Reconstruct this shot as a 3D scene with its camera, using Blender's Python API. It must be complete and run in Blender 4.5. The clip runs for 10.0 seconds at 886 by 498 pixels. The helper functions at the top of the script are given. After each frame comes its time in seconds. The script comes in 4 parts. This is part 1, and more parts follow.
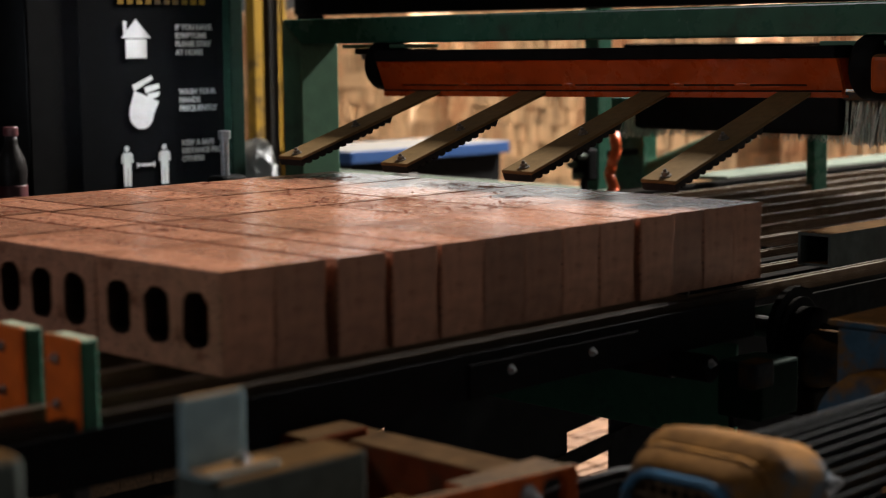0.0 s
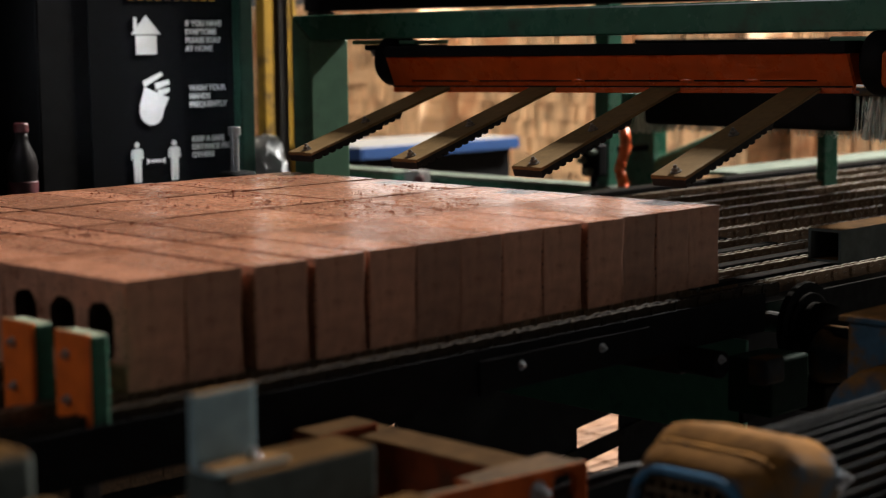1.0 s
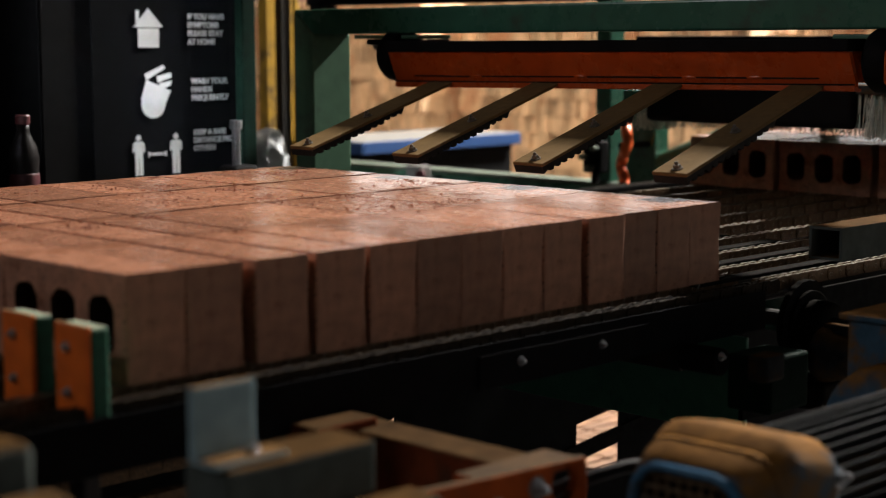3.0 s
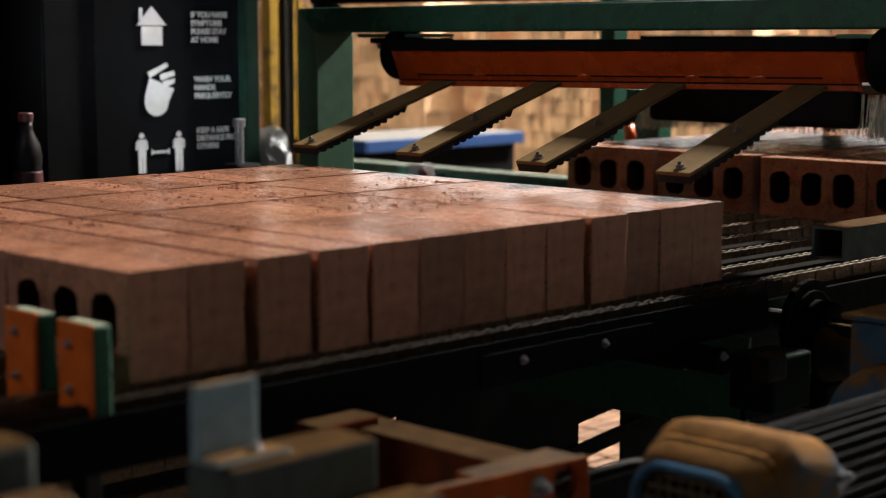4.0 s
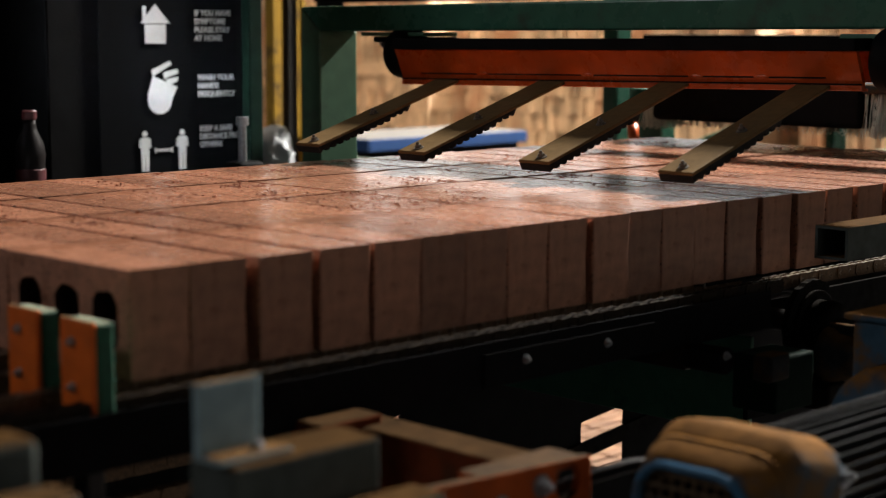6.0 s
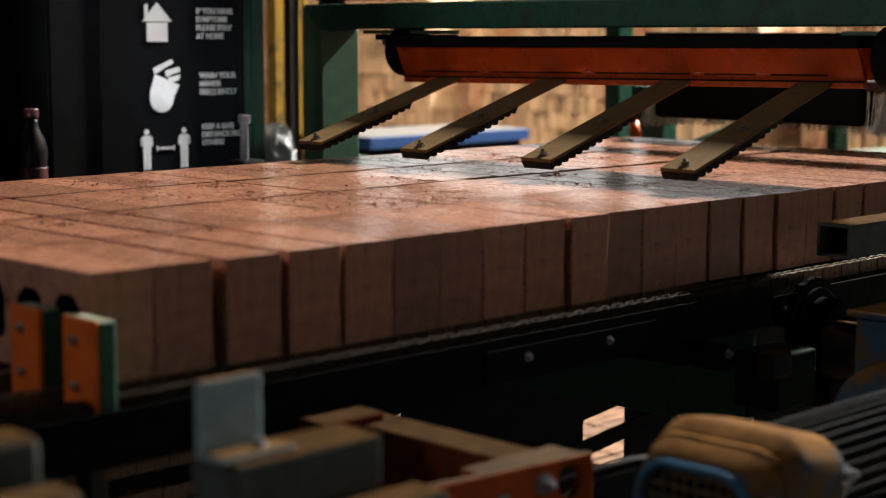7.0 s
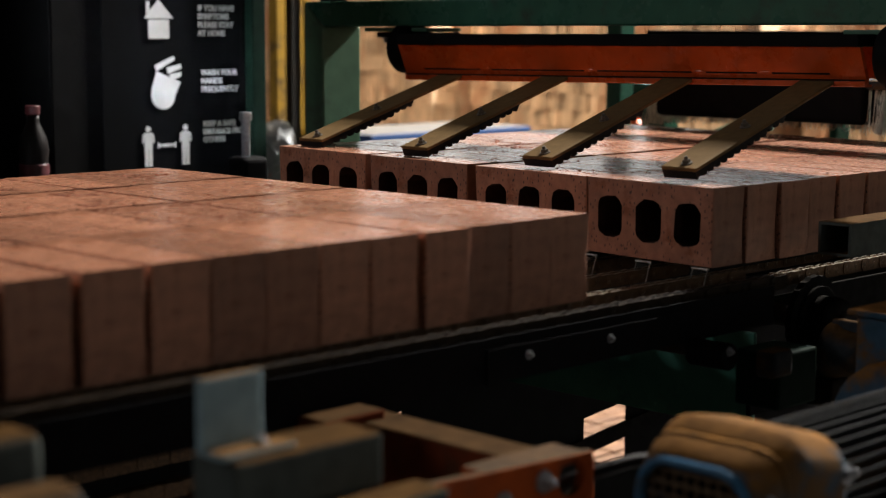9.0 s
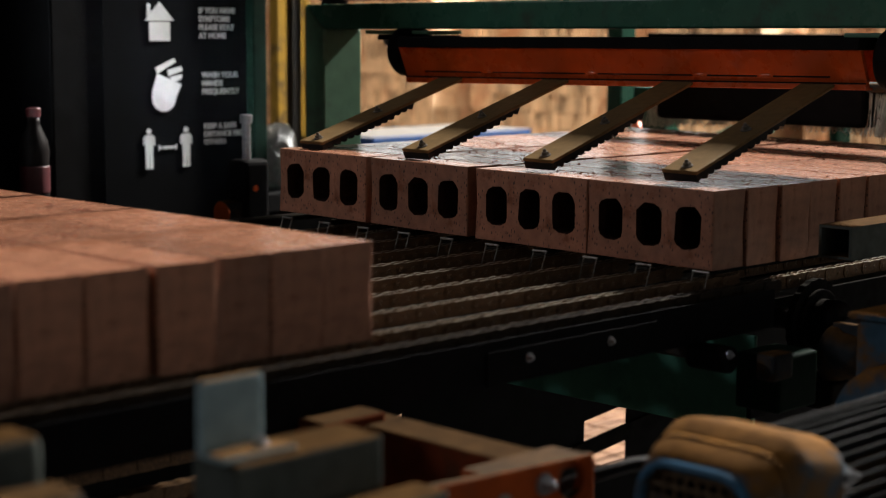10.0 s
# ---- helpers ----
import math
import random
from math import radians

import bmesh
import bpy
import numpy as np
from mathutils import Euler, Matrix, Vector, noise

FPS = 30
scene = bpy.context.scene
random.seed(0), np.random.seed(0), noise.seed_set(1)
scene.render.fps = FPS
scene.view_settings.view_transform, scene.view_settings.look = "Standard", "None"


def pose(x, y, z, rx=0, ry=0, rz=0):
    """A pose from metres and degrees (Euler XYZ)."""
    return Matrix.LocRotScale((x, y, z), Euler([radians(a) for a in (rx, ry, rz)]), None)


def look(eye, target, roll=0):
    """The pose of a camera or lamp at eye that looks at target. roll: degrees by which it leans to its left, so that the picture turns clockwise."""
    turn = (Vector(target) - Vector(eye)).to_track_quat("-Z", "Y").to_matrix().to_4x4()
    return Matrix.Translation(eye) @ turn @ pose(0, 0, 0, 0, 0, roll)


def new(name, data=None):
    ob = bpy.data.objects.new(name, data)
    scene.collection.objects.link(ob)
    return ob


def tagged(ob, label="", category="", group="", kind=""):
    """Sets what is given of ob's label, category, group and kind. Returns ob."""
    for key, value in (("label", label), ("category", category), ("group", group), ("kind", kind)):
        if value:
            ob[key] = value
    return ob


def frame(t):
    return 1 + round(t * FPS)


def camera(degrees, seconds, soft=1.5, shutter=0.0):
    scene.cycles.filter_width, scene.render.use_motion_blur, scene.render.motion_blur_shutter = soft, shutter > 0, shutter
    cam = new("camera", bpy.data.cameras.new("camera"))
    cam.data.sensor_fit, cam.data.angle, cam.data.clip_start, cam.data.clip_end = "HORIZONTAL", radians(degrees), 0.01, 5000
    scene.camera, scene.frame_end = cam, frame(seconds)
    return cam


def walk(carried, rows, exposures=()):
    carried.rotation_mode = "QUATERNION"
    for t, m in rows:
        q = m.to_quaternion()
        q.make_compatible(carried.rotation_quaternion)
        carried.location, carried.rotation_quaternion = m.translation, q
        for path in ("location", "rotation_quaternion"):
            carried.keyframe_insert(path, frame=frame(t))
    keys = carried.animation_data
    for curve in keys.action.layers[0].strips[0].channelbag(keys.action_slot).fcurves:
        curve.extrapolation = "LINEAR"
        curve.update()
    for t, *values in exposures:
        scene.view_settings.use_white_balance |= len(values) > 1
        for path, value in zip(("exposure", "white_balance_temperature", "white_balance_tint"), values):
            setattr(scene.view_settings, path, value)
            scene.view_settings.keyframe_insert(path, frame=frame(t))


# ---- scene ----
# ---------------------------------------------------------------- camera
cam = camera(29.87, 10.0, soft=1.1, shutter=0.5)
cam.data.dof.use_dof = True
cam.data.dof.focus_distance = 2.66
cam.data.dof.aperture_fstop = 4.1
EYE = (-1.8775, -1.3608, 0.3464)
walk(cam, [
    (0, look(EYE, (0.0325, 0.5184, 0.0138), -0.467)),
    (0.5, look(EYE, (0.0256, 0.5247, 0.0096), -0.538)),
    (1, look(EYE, (0.0206, 0.5293, 0.0074), -0.531)),
    (1.5, look(EYE, (0.0189, 0.5306, 0.0054), -0.469)),
    (2, look(EYE, (0.0230, 0.5274, 0.0101), -0.344)),
    (2.5, look(EYE, (0.0213, 0.5281, 0.0047), -0.243)),
    (4, look(EYE, (0.0157, 0.5324, -0.0024), 0.042)),
    (4.5, look(EYE, (0.0126, 0.5355, -0.0021), -0.023)),
    (5, look(EYE, (0.0138, 0.5338, -0.0050), 0.125)),
    (5.5, look(EYE, (0.0127, 0.5352, -0.0039), 0.185)),
    (7, look(EYE, (0.0096, 0.5374, -0.0078), 0.119)),
    (7.5, look(EYE, (0.0080, 0.5385, -0.0108), 0.089)),
    (8, look(EYE, (0.0069, 0.5392, -0.0132), 0.100)),
    (8.5, look(EYE, (0.0084, 0.5377, -0.0132), 0.227)),
    (9, look(EYE, (0.0080, 0.5384, -0.0116), 0.241)),
    (9.5, look(EYE, (0.0078, 0.5390, -0.0093), 0.289)),
    (10, look(EYE, (0.0078, 0.5394, -0.0073), 0.310)),
])

# ---------------------------------------------------------------- light
world = bpy.data.worlds.new("world")
scene.world = world
world.use_nodes = True
wt = world.node_tree
sky = wt.nodes.new("ShaderNodeTexSky")
sky.sky_type = "NISHITA"
sky.sun_disc = False
sky.sun_elevation = radians(38)
sky.sun_rotation = radians(108)
wt.links.new(sky.outputs[0], wt.nodes["Background"].inputs[0])
wt.nodes["Background"].inputs[1].default_value = 0.05

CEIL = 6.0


def overhead_light(x, y, sx, sy, watts, colour, spread):
    """An area lamp in an added, unseen roof opening; a small spread keeps it local."""
    data = bpy.data.lights.new("overhead_light", "AREA")
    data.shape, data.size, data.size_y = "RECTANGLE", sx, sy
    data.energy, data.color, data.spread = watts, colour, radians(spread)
    ob = new("overhead_light", data)
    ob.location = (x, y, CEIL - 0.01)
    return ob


# Added: first follows the cast shadows, second brightens the packs, third is fill.
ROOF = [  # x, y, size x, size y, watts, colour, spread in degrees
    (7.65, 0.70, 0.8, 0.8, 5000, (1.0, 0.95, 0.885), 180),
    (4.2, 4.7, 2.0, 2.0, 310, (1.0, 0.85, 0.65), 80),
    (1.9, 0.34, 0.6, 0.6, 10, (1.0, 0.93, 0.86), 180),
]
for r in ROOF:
    overhead_light(*r)
# added unseen fill: an area lamp in an opening made in the south wall
SOUTH_GAP = (-3.0, 3.0, -0.95, 2.0)
data = bpy.data.lights.new("south_fill", "AREA")
data.shape, data.size, data.size_y = "RECTANGLE", SOUTH_GAP[1] - SOUTH_GAP[0], SOUTH_GAP[3] - SOUTH_GAP[2]
data.energy, data.color = 19, (1.0, 0.93, 0.86)
south_fill = new("south_fill", data)
south_fill.matrix_world = look(((SOUTH_GAP[0] + SOUTH_GAP[1]) / 2, -6.99, (SOUTH_GAP[2] + SOUTH_GAP[3]) / 2), ((SOUTH_GAP[0] + SOUTH_GAP[1]) / 2, 0, (SOUTH_GAP[2] + SOUTH_GAP[3]) / 2))
# daylight through a square window under the roof in the west wall
WEST = (4.8, 5.6, 4.4, 5.2)
data = bpy.data.lights.new("side_area_light", "AREA")
data.shape, data.size, data.size_y = "RECTANGLE", WEST[1] - WEST[0], WEST[3] - WEST[2]
data.energy, data.color = 140, (0.97, 0.96, 1.0)
west_light = new("side_area_light", data)
west_light.matrix_world = look((-6.99, (WEST[0] + WEST[1]) / 2, (WEST[2] + WEST[3]) / 2), (0.0, 0.5, 0.0))
# added fill on the safety notice: a small unseen opening high in the west wall
NOTICE_GAP = (-3.10, -2.80, 2.45, 2.75)
data = bpy.data.lights.new("side_area_light", "AREA")
data.shape, data.size, data.size_y = "RECTANGLE", NOTICE_GAP[1] - NOTICE_GAP[0], NOTICE_GAP[3] - NOTICE_GAP[2]
data.energy, data.color, data.spread = 0.62, (0.88, 0.95, 1.0), radians(3.4)  # a narrow spread keeps it on the notice
notice_fill = new("side_area_light", data)
notice_fill.matrix_world = look((-6.99, (NOTICE_GAP[0] + NOTICE_GAP[1]) / 2, (NOTICE_GAP[2] + NOTICE_GAP[3]) / 2), (0.32, 1.69, 0.26))
# added for the sheen on the brick tops: an unseen window band, east wall
BAND = (5.0, 12.9, 0.90, 3.6)
data = bpy.data.lights.new("side_area_light", "AREA")
data.shape, data.size, data.size_y = "RECTANGLE", BAND[1] - BAND[0], BAND[3] - BAND[2]
data.energy, data.color = 115, (1.0, 0.95, 0.90)
side_area_light = new("side_area_light", data)
side_area_light.matrix_world = look((12.99, (BAND[0] + BAND[1]) / 2, (BAND[2] + BAND[3]) / 2), (0, (BAND[0] + BAND[1]) / 2, (BAND[2] + BAND[3]) / 2))
# a second unseen band added in the north wall widens that sheen
NORTH = (7.0, 12.9, 1.25, 3.6)
data = bpy.data.lights.new("side_area_light", "AREA")
data.shape, data.size, data.size_y = "RECTANGLE", NORTH[1] - NORTH[0], NORTH[3] - NORTH[2]
data.energy, data.color = 110, (1.0, 0.95, 0.90)
north_light = new("side_area_light", data)
north_light.matrix_world = look(((NORTH[0] + NORTH[1]) / 2, 12.99, (NORTH[2] + NORTH[3]) / 2), ((NORTH[0] + NORTH[1]) / 2, 0, (NORTH[2] + NORTH[3]) / 2))
scene.view_settings.exposure = 0.0


# ---------------------------------------------------------------- materials
def material(name, base, rough=0.6, metal=0.0, scale=40.0, vary=0.25, dirt=None, dirt_at=0.55, dirt_scale=6.0, bump=0.15,
             per_object=0.0, island=0.0, top_dust=None, stretch=(1, 1, 1), gloss=0.5):
    """Two-scale procedural surface: grain, stains, relief, and dust that has settled on upward faces where given."""
    m = bpy.data.materials.new(name)
    m.use_nodes = True
    t, n = m.node_tree, m.node_tree.nodes
    b = n["Principled BSDF"]
    co = n.new("ShaderNodeTexCoord")
    mp = n.new("ShaderNodeMapping")
    mp.inputs["Scale"].default_value = stretch
    t.links.new(co.outputs["Object"], mp.inputs[0])
    fine = n.new("ShaderNodeTexNoise")
    fine.inputs["Scale"].default_value, fine.inputs["Detail"].default_value = scale, 6
    big = n.new("ShaderNodeTexNoise")
    big.inputs["Scale"].default_value, big.inputs["Detail"].default_value = dirt_scale, 8
    big.inputs["Roughness"].default_value = 0.7
    for k in (fine, big):
        t.links.new(mp.outputs[0], k.inputs["Vector"])
    ramp = n.new("ShaderNodeMapRange")
    ramp.inputs[3].default_value, ramp.inputs[4].default_value = 1 - vary, 1 + vary
    ramp.inputs[1].default_value, ramp.inputs[2].default_value = 0.3, 0.7
    t.links.new(fine.outputs[0], ramp.inputs[0])
    value = ramp.outputs[0]
    if per_object or island:
        if per_object:
            src = n.new("ShaderNodeObjectInfo").outputs["Random"]
        else:
            src = n.new("ShaderNodeNewGeometry").outputs["Random Per Island"]
        amount = per_object or island
        r2 = n.new("ShaderNodeMapRange")
        r2.inputs[3].default_value, r2.inputs[4].default_value = 1 - amount, 1 + amount
        t.links.new(src, r2.inputs[0])
        mul = n.new("ShaderNodeMath")
        mul.operation = "MULTIPLY"
        t.links.new(value, mul.inputs[0])
        t.links.new(r2.outputs[0], mul.inputs[1])
        value = mul.outputs[0]
    tint = n.new("ShaderNodeVectorMath")
    tint.operation = "SCALE"
    tint.inputs[0].default_value = base
    t.links.new(value, tint.inputs["Scale"])
    colour = tint.outputs[0]
    if dirt:
        step = n.new("ShaderNodeMapRange")
        step.inputs[1].default_value, step.inputs[2].default_value = dirt_at, dirt_at + 0.12
        t.links.new(big.outputs[0], step.inputs[0])
        mix = n.new("ShaderNodeMix")
        mix.data_type = "RGBA"
        t.links.new(step.outputs[0], mix.inputs[0])
        t.links.new(colour, mix.inputs[6])
        mix.inputs[7].default_value = (*dirt, 1)
        colour = mix.outputs[2]
    if top_dust:
        geo = n.new("ShaderNodeNewGeometry")
        sep = n.new("ShaderNodeSeparateXYZ")
        t.links.new(geo.outputs["Normal"], sep.inputs[0])
        add = n.new("ShaderNodeMath")
        add.operation = "MULTIPLY_ADD"
        add.inputs[1].default_value, add.inputs[2].default_value = 0.6, -0.3
        t.links.new(big.outputs[0], add.inputs[0])
        plus = n.new("ShaderNodeMath")
        t.links.new(sep.outputs[2], plus.inputs[0])
        t.links.new(add.outputs[0], plus.inputs[1])
        step = n.new("ShaderNodeMapRange")
        step.inputs[1].default_value, step.inputs[2].default_value = 0.35, 0.75
        t.links.new(plus.outputs[0], step.inputs[0])
        mix = n.new("ShaderNodeMix")
        mix.data_type = "RGBA"
        t.links.new(step.outputs[0], mix.inputs[0])
        t.links.new(colour, mix.inputs[6])
        powder = n.new("ShaderNodeVectorMath")
        powder.operation = "SCALE"
        powder.inputs[0].default_value = top_dust
        drift = n.new("ShaderNodeMapRange")
        drift.inputs[1].default_value, drift.inputs[2].default_value = 0.3, 0.7
        drift.inputs[3].default_value, drift.inputs[4].default_value = 0.55, 1.5
        t.links.new(big.outputs[0], drift.inputs[0])
        grain = n.new("ShaderNodeMath")
        grain.operation = "MULTIPLY"
        t.links.new(drift.outputs[0], grain.inputs[0])
        t.links.new(ramp.outputs[0], grain.inputs[1])
        t.links.new(grain.outputs[0], powder.inputs["Scale"])
        t.links.new(powder.outputs[0], mix.inputs[7])
        colour = mix.outputs[2]
        rr = n.new("ShaderNodeMapRange")
        rr.inputs[3].default_value, rr.inputs[4].default_value = rough, 0.9
        t.links.new(step.outputs[0], rr.inputs[0])
        t.links.new(rr.outputs[0], b.inputs["Roughness"])
    else:
        rr = n.new("ShaderNodeMapRange")
        rr.inputs[3].default_value, rr.inputs[4].default_value = max(0.02, rough - 0.12), min(1, rough + 0.12)
        t.links.new(big.outputs[0], rr.inputs[0])
        t.links.new(rr.outputs[0], b.inputs["Roughness"])
    t.links.new(colour, b.inputs["Base Color"])
    b.inputs["Metallic"].default_value = metal
    b.inputs["Specular IOR Level"].default_value = gloss
    bp = n.new("ShaderNodeBump")
    bp.inputs["Strength"].default_value, bp.inputs["Distance"].default_value = bump, 0.002
    t.links.new(fine.outputs[0], bp.inputs["Height"])
    t.links.new(bp.outputs[0], b.inputs["Normal"])
    return m


def brick_material():
    """Fired clay: warm brown red, drag pits on the cut faces, ochre scum in patches."""
    m = material("fired_clay", (0.312, 0.137, 0.080), rough=0.27, gloss=0.5, scale=55, vary=0.22, dirt=(0.165, 0.052, 0.017), dirt_at=0.545, dirt_scale=21,
                 bump=0.04, per_object=0.26)
    t, n = m.node_tree, m.node_tree.nodes
    b = n["Principled BSDF"]
    old = b.inputs["Base Color"].links[0].from_socket
    co = n.new("ShaderNodeTexCoord")
    mp = n.new("ShaderNodeMapping")
    mp.inputs["Scale"].default_value = (0.05, 1.0, 0.42)
    pit = n.new("ShaderNodeTexVoronoi")
    pit.inputs["Scale"].default_value = 270
    t.links.new(co.outputs["Object"], mp.inputs[0])
    t.links.new(mp.outputs[0], pit.inputs["Vector"])
    geo = n.new("ShaderNodeNewGeometry")
    sep = n.new("ShaderNodeSeparateXYZ")
    t.links.new(geo.outputs["Normal"], sep.inputs[0])
    ab = n.new("ShaderNodeMath")
    ab.operation = "ABSOLUTE"
    t.links.new(sep.outputs[0], ab.inputs[0])
    near = n.new("ShaderNodeMapRange")
    near.inputs[1].default_value, near.inputs[2].default_value = 0.34, 0.22
    t.links.new(pit.outputs["Distance"], near.inputs[0])
    sparse = n.new("ShaderNodeMapRange")
    sparse.inputs[1].default_value, sparse.inputs[2].default_value = 0.50, 0.55
    t.links.new(pit.outputs["Color"], sparse.inputs[0])
    f = near.outputs[0]
    for other in (ab.outputs[0], sparse.outputs[0]):
        mul = n.new("ShaderNodeMath")
        mul.operation = "MULTIPLY"
        t.links.new(f, mul.inputs[0])
        t.links.new(other, mul.inputs[1])
        f = mul.outputs[0]
    mix = n.new("ShaderNodeMix")
    mix.data_type = "RGBA"
    t.links.new(f, mix.inputs[0])
    t.links.new(old, mix.inputs[6])
    mix.inputs[7].default_value = (0.035, 0.015, 0.011, 1)
    t.links.new(mix.outputs[2], b.inputs["Base Color"])
    # the beds are wiped smooth, the cut and drawn sides stay rough
    up = n.new("ShaderNodeMath")
    up.operation = "ABSOLUTE"
    t.links.new(sep.outputs[2], up.inputs[0])
    side = n.new("ShaderNodeMapRange")
    side.inputs[1].default_value, side.inputs[2].default_value = 0.3, 0.9
    side.inputs[3].default_value, side.inputs[4].default_value = 0.30, 0.0
    t.links.new(up.outputs[0], side.inputs[0])
    total = n.new("ShaderNodeMath")
    t.links.new(b.inputs["Roughness"].links[0].from_socket, total.inputs[0])
    t.links.new(side.outputs[0], total.inputs[1])
    t.links.new(total.outputs[0], b.inputs["Roughness"])
    return m


M_BRICK = brick_material()
# Clay of the hole walls, darkened to hold the shade in there.
M_HOLE_SHADE = material("shaded_hole_clay", (0.040, 0.019, 0.014), rough=0.9, gloss=0.1, scale=120, vary=0.35, dirt=(0.085, 0.036, 0.022), dirt_at=0.58, dirt_scale=40, bump=0.3)
M_CRUMB = material("clay_crumb", (0.19, 0.046, 0.013), rough=0.9, scale=300, vary=0.4, bump=0.4, island=0.4)
M_GREEN = material("green_enamel", (0.030, 0.115, 0.076), rough=0.27, scale=25, vary=0.14, dirt=(0.03, 0.05, 0.035), dirt_at=0.6, dirt_scale=9, bump=0.06)
M_GREEN_POST = material("green_enamel_dusty", (0.060, 0.150, 0.085), rough=0.5, scale=30, vary=0.15, dirt=(0.05, 0.09, 0.055), dirt_at=0.55, dirt_scale=7, bump=0.08)
M_ORANGE = material("orange_enamel", (0.40, 0.058, 0.006), rough=0.28, scale=30, vary=0.12, dirt=(0.30, 0.06, 0.02), dirt_at=0.62, dirt_scale=8, bump=0.08)
# Real top dust, its colour lowered for the shadow over the bracket.
M_ORANGE_DUSTY = material("orange_enamel_dusty", (0.36, 0.065, 0.010), rough=0.5, gloss=0.12, scale=40, vary=0.2, dirt=(0.22, 0.06, 0.025), dirt_at=0.55, dirt_scale=12, bump=0.1,
                          top_dust=(0.052, 0.026, 0.008))
# Darker orange for the bracket's side arm, back plate and end tab.
M_ORANGE_DARK = material("dark_orange_enamel", (0.12, 0.027, 0.009), rough=0.65, gloss=0.02, scale=40, vary=0.25, dirt=(0.07, 0.028, 0.014), dirt_at=0.48, dirt_scale=12, bump=0.12,
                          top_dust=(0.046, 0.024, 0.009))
M_GRILLE = material("dusty_grille_wire", (0.085, 0.055, 0.030), rough=0.7, gloss=0.1, scale=80, vary=0.3, dirt=(0.02, 0.03, 0.045), dirt_at=0.55, dirt_scale=20, bump=0.1)
M_MINT = material("pale_mint_tone", (0.115, 0.135, 0.110), rough=0.75, gloss=0.05, scale=30, vary=0.15, dirt=(0.085, 0.105, 0.085), dirt_at=0.5, dirt_scale=8, bump=0.08)
M_GREEN_DARK = material("grimy_dark_green_enamel", (0.008, 0.021, 0.015), rough=0.7, gloss=0.03, scale=30, vary=0.2, dirt=(0.010, 0.018, 0.013), dirt_at=0.52, dirt_scale=8, bump=0.08)
M_GREEN_PANEL = material("dull_green_enamel", (0.050, 0.165, 0.120), rough=0.5, gloss=0.2, scale=30, vary=0.15, dirt=(0.035, 0.105, 0.078), dirt_at=0.55, dirt_scale=9, bump=0.06)
M_STOP = material("bright_orange_enamel", (0.68, 0.125, 0.010), rough=0.5, gloss=0.3, scale=40, vary=0.15, dirt=(0.40, 0.09, 0.02), dirt_at=0.6, dirt_scale=14, bump=0.08, top_dust=(0.20, 0.10, 0.03))
M_RUBBER_GREEN = material("green_rubber", (0.010, 0.085, 0.045), rough=0.7, scale=90, vary=0.25, bump=0.2, top_dust=(0.22, 0.24, 0.16))
M_STEEL_DARK = material("oily_dark_steel", (0.016, 0.015, 0.0145), rough=0.5, metal=0.0, gloss=0.3, scale=60, vary=0.4, dirt=(0.028, 0.020, 0.012), dirt_at=0.52, dirt_scale=11, bump=0.15)
# Its dust is coloured near black for the shade over the near rail.
M_RAIL = material("dusty_dark_steel", (0.011, 0.0105, 0.0105), rough=0.8, metal=0.0, gloss=0.02, scale=60, vary=0.4, dirt=(0.018, 0.014, 0.010), dirt_at=0.55, dirt_scale=8, bump=0.15,
                  top_dust=(0.0055, 0.0042, 0.003))
M_ARM = material("bronze_painted_steel", (0.135, 0.083, 0.034), rough=0.55, metal=0.0, gloss=0.08, scale=70, vary=0.14, dirt=(0.19, 0.115, 0.045), dirt_at=0.58, dirt_scale=14, bump=0.12)
M_RUBBER = material("black_rubber", (0.014, 0.013, 0.013), rough=0.75, gloss=0.2, scale=120, vary=0.3, bump=0.2)
M_ZINC = material("zinc_bolt", (0.42, 0.43, 0.45), rough=0.35, metal=0.9, scale=150, vary=0.2, bump=0.1)
M_BOLT = material("dull_bolt_steel", (0.15, 0.14, 0.125), rough=0.45, metal=0.6, scale=150, vary=0.3, dirt=(0.07, 0.045, 0.025), dirt_at=0.55, dirt_scale=60, bump=0.15)
M_FIN = material("grey_fin_casting", (0.020, 0.021, 0.022), rough=0.7, gloss=0.02, scale=60, vary=0.3, dirt=(0.030, 0.022, 0.015), dirt_at=0.56, dirt_scale=18, bump=0.12)
M_CHAIN = material("worn_chain_steel", (0.52, 0.45, 0.36), rough=0.34, metal=0.95, scale=200, vary=0.3, dirt=(0.16, 0.10, 0.05), dirt_at=0.62, dirt_scale=40, bump=0.2)
M_CHAIN_SIDE = material("rusty_chain_side", (0.13, 0.070, 0.030), rough=0.5, metal=0.3, scale=200, vary=0.4, bump=0.2)
# Chain bronze darkened to stand for the shade along the near rail.
M_EDGE_CHAIN = material("shaded_bronze_chain", (0.024, 0.015, 0.008), rough=0.6, gloss=0.12, scale=200, vary=0.5, dirt=(0.012, 0.009, 0.007), dirt_at=0.52, dirt_scale=30, bump=0.2)
M_BLACK = material("black_paint", (0.0055, 0.0055, 0.006), rough=0.7, gloss=0.05, scale=30, vary=0.3, dirt=(0.008, 0.0075, 0.007), dirt_at=0.55, bump=0.06)
M_GREY_PLATE = material("grey_primer_plate", (0.24, 0.33, 0.36), rough=0.6, gloss=0.06, scale=50, vary=0.15, dirt=(0.22, 0.25, 0.25), dirt_at=0.6, dirt_scale=10, bump=0.08,
                        top_dust=(0.105, 0.054, 0.016))
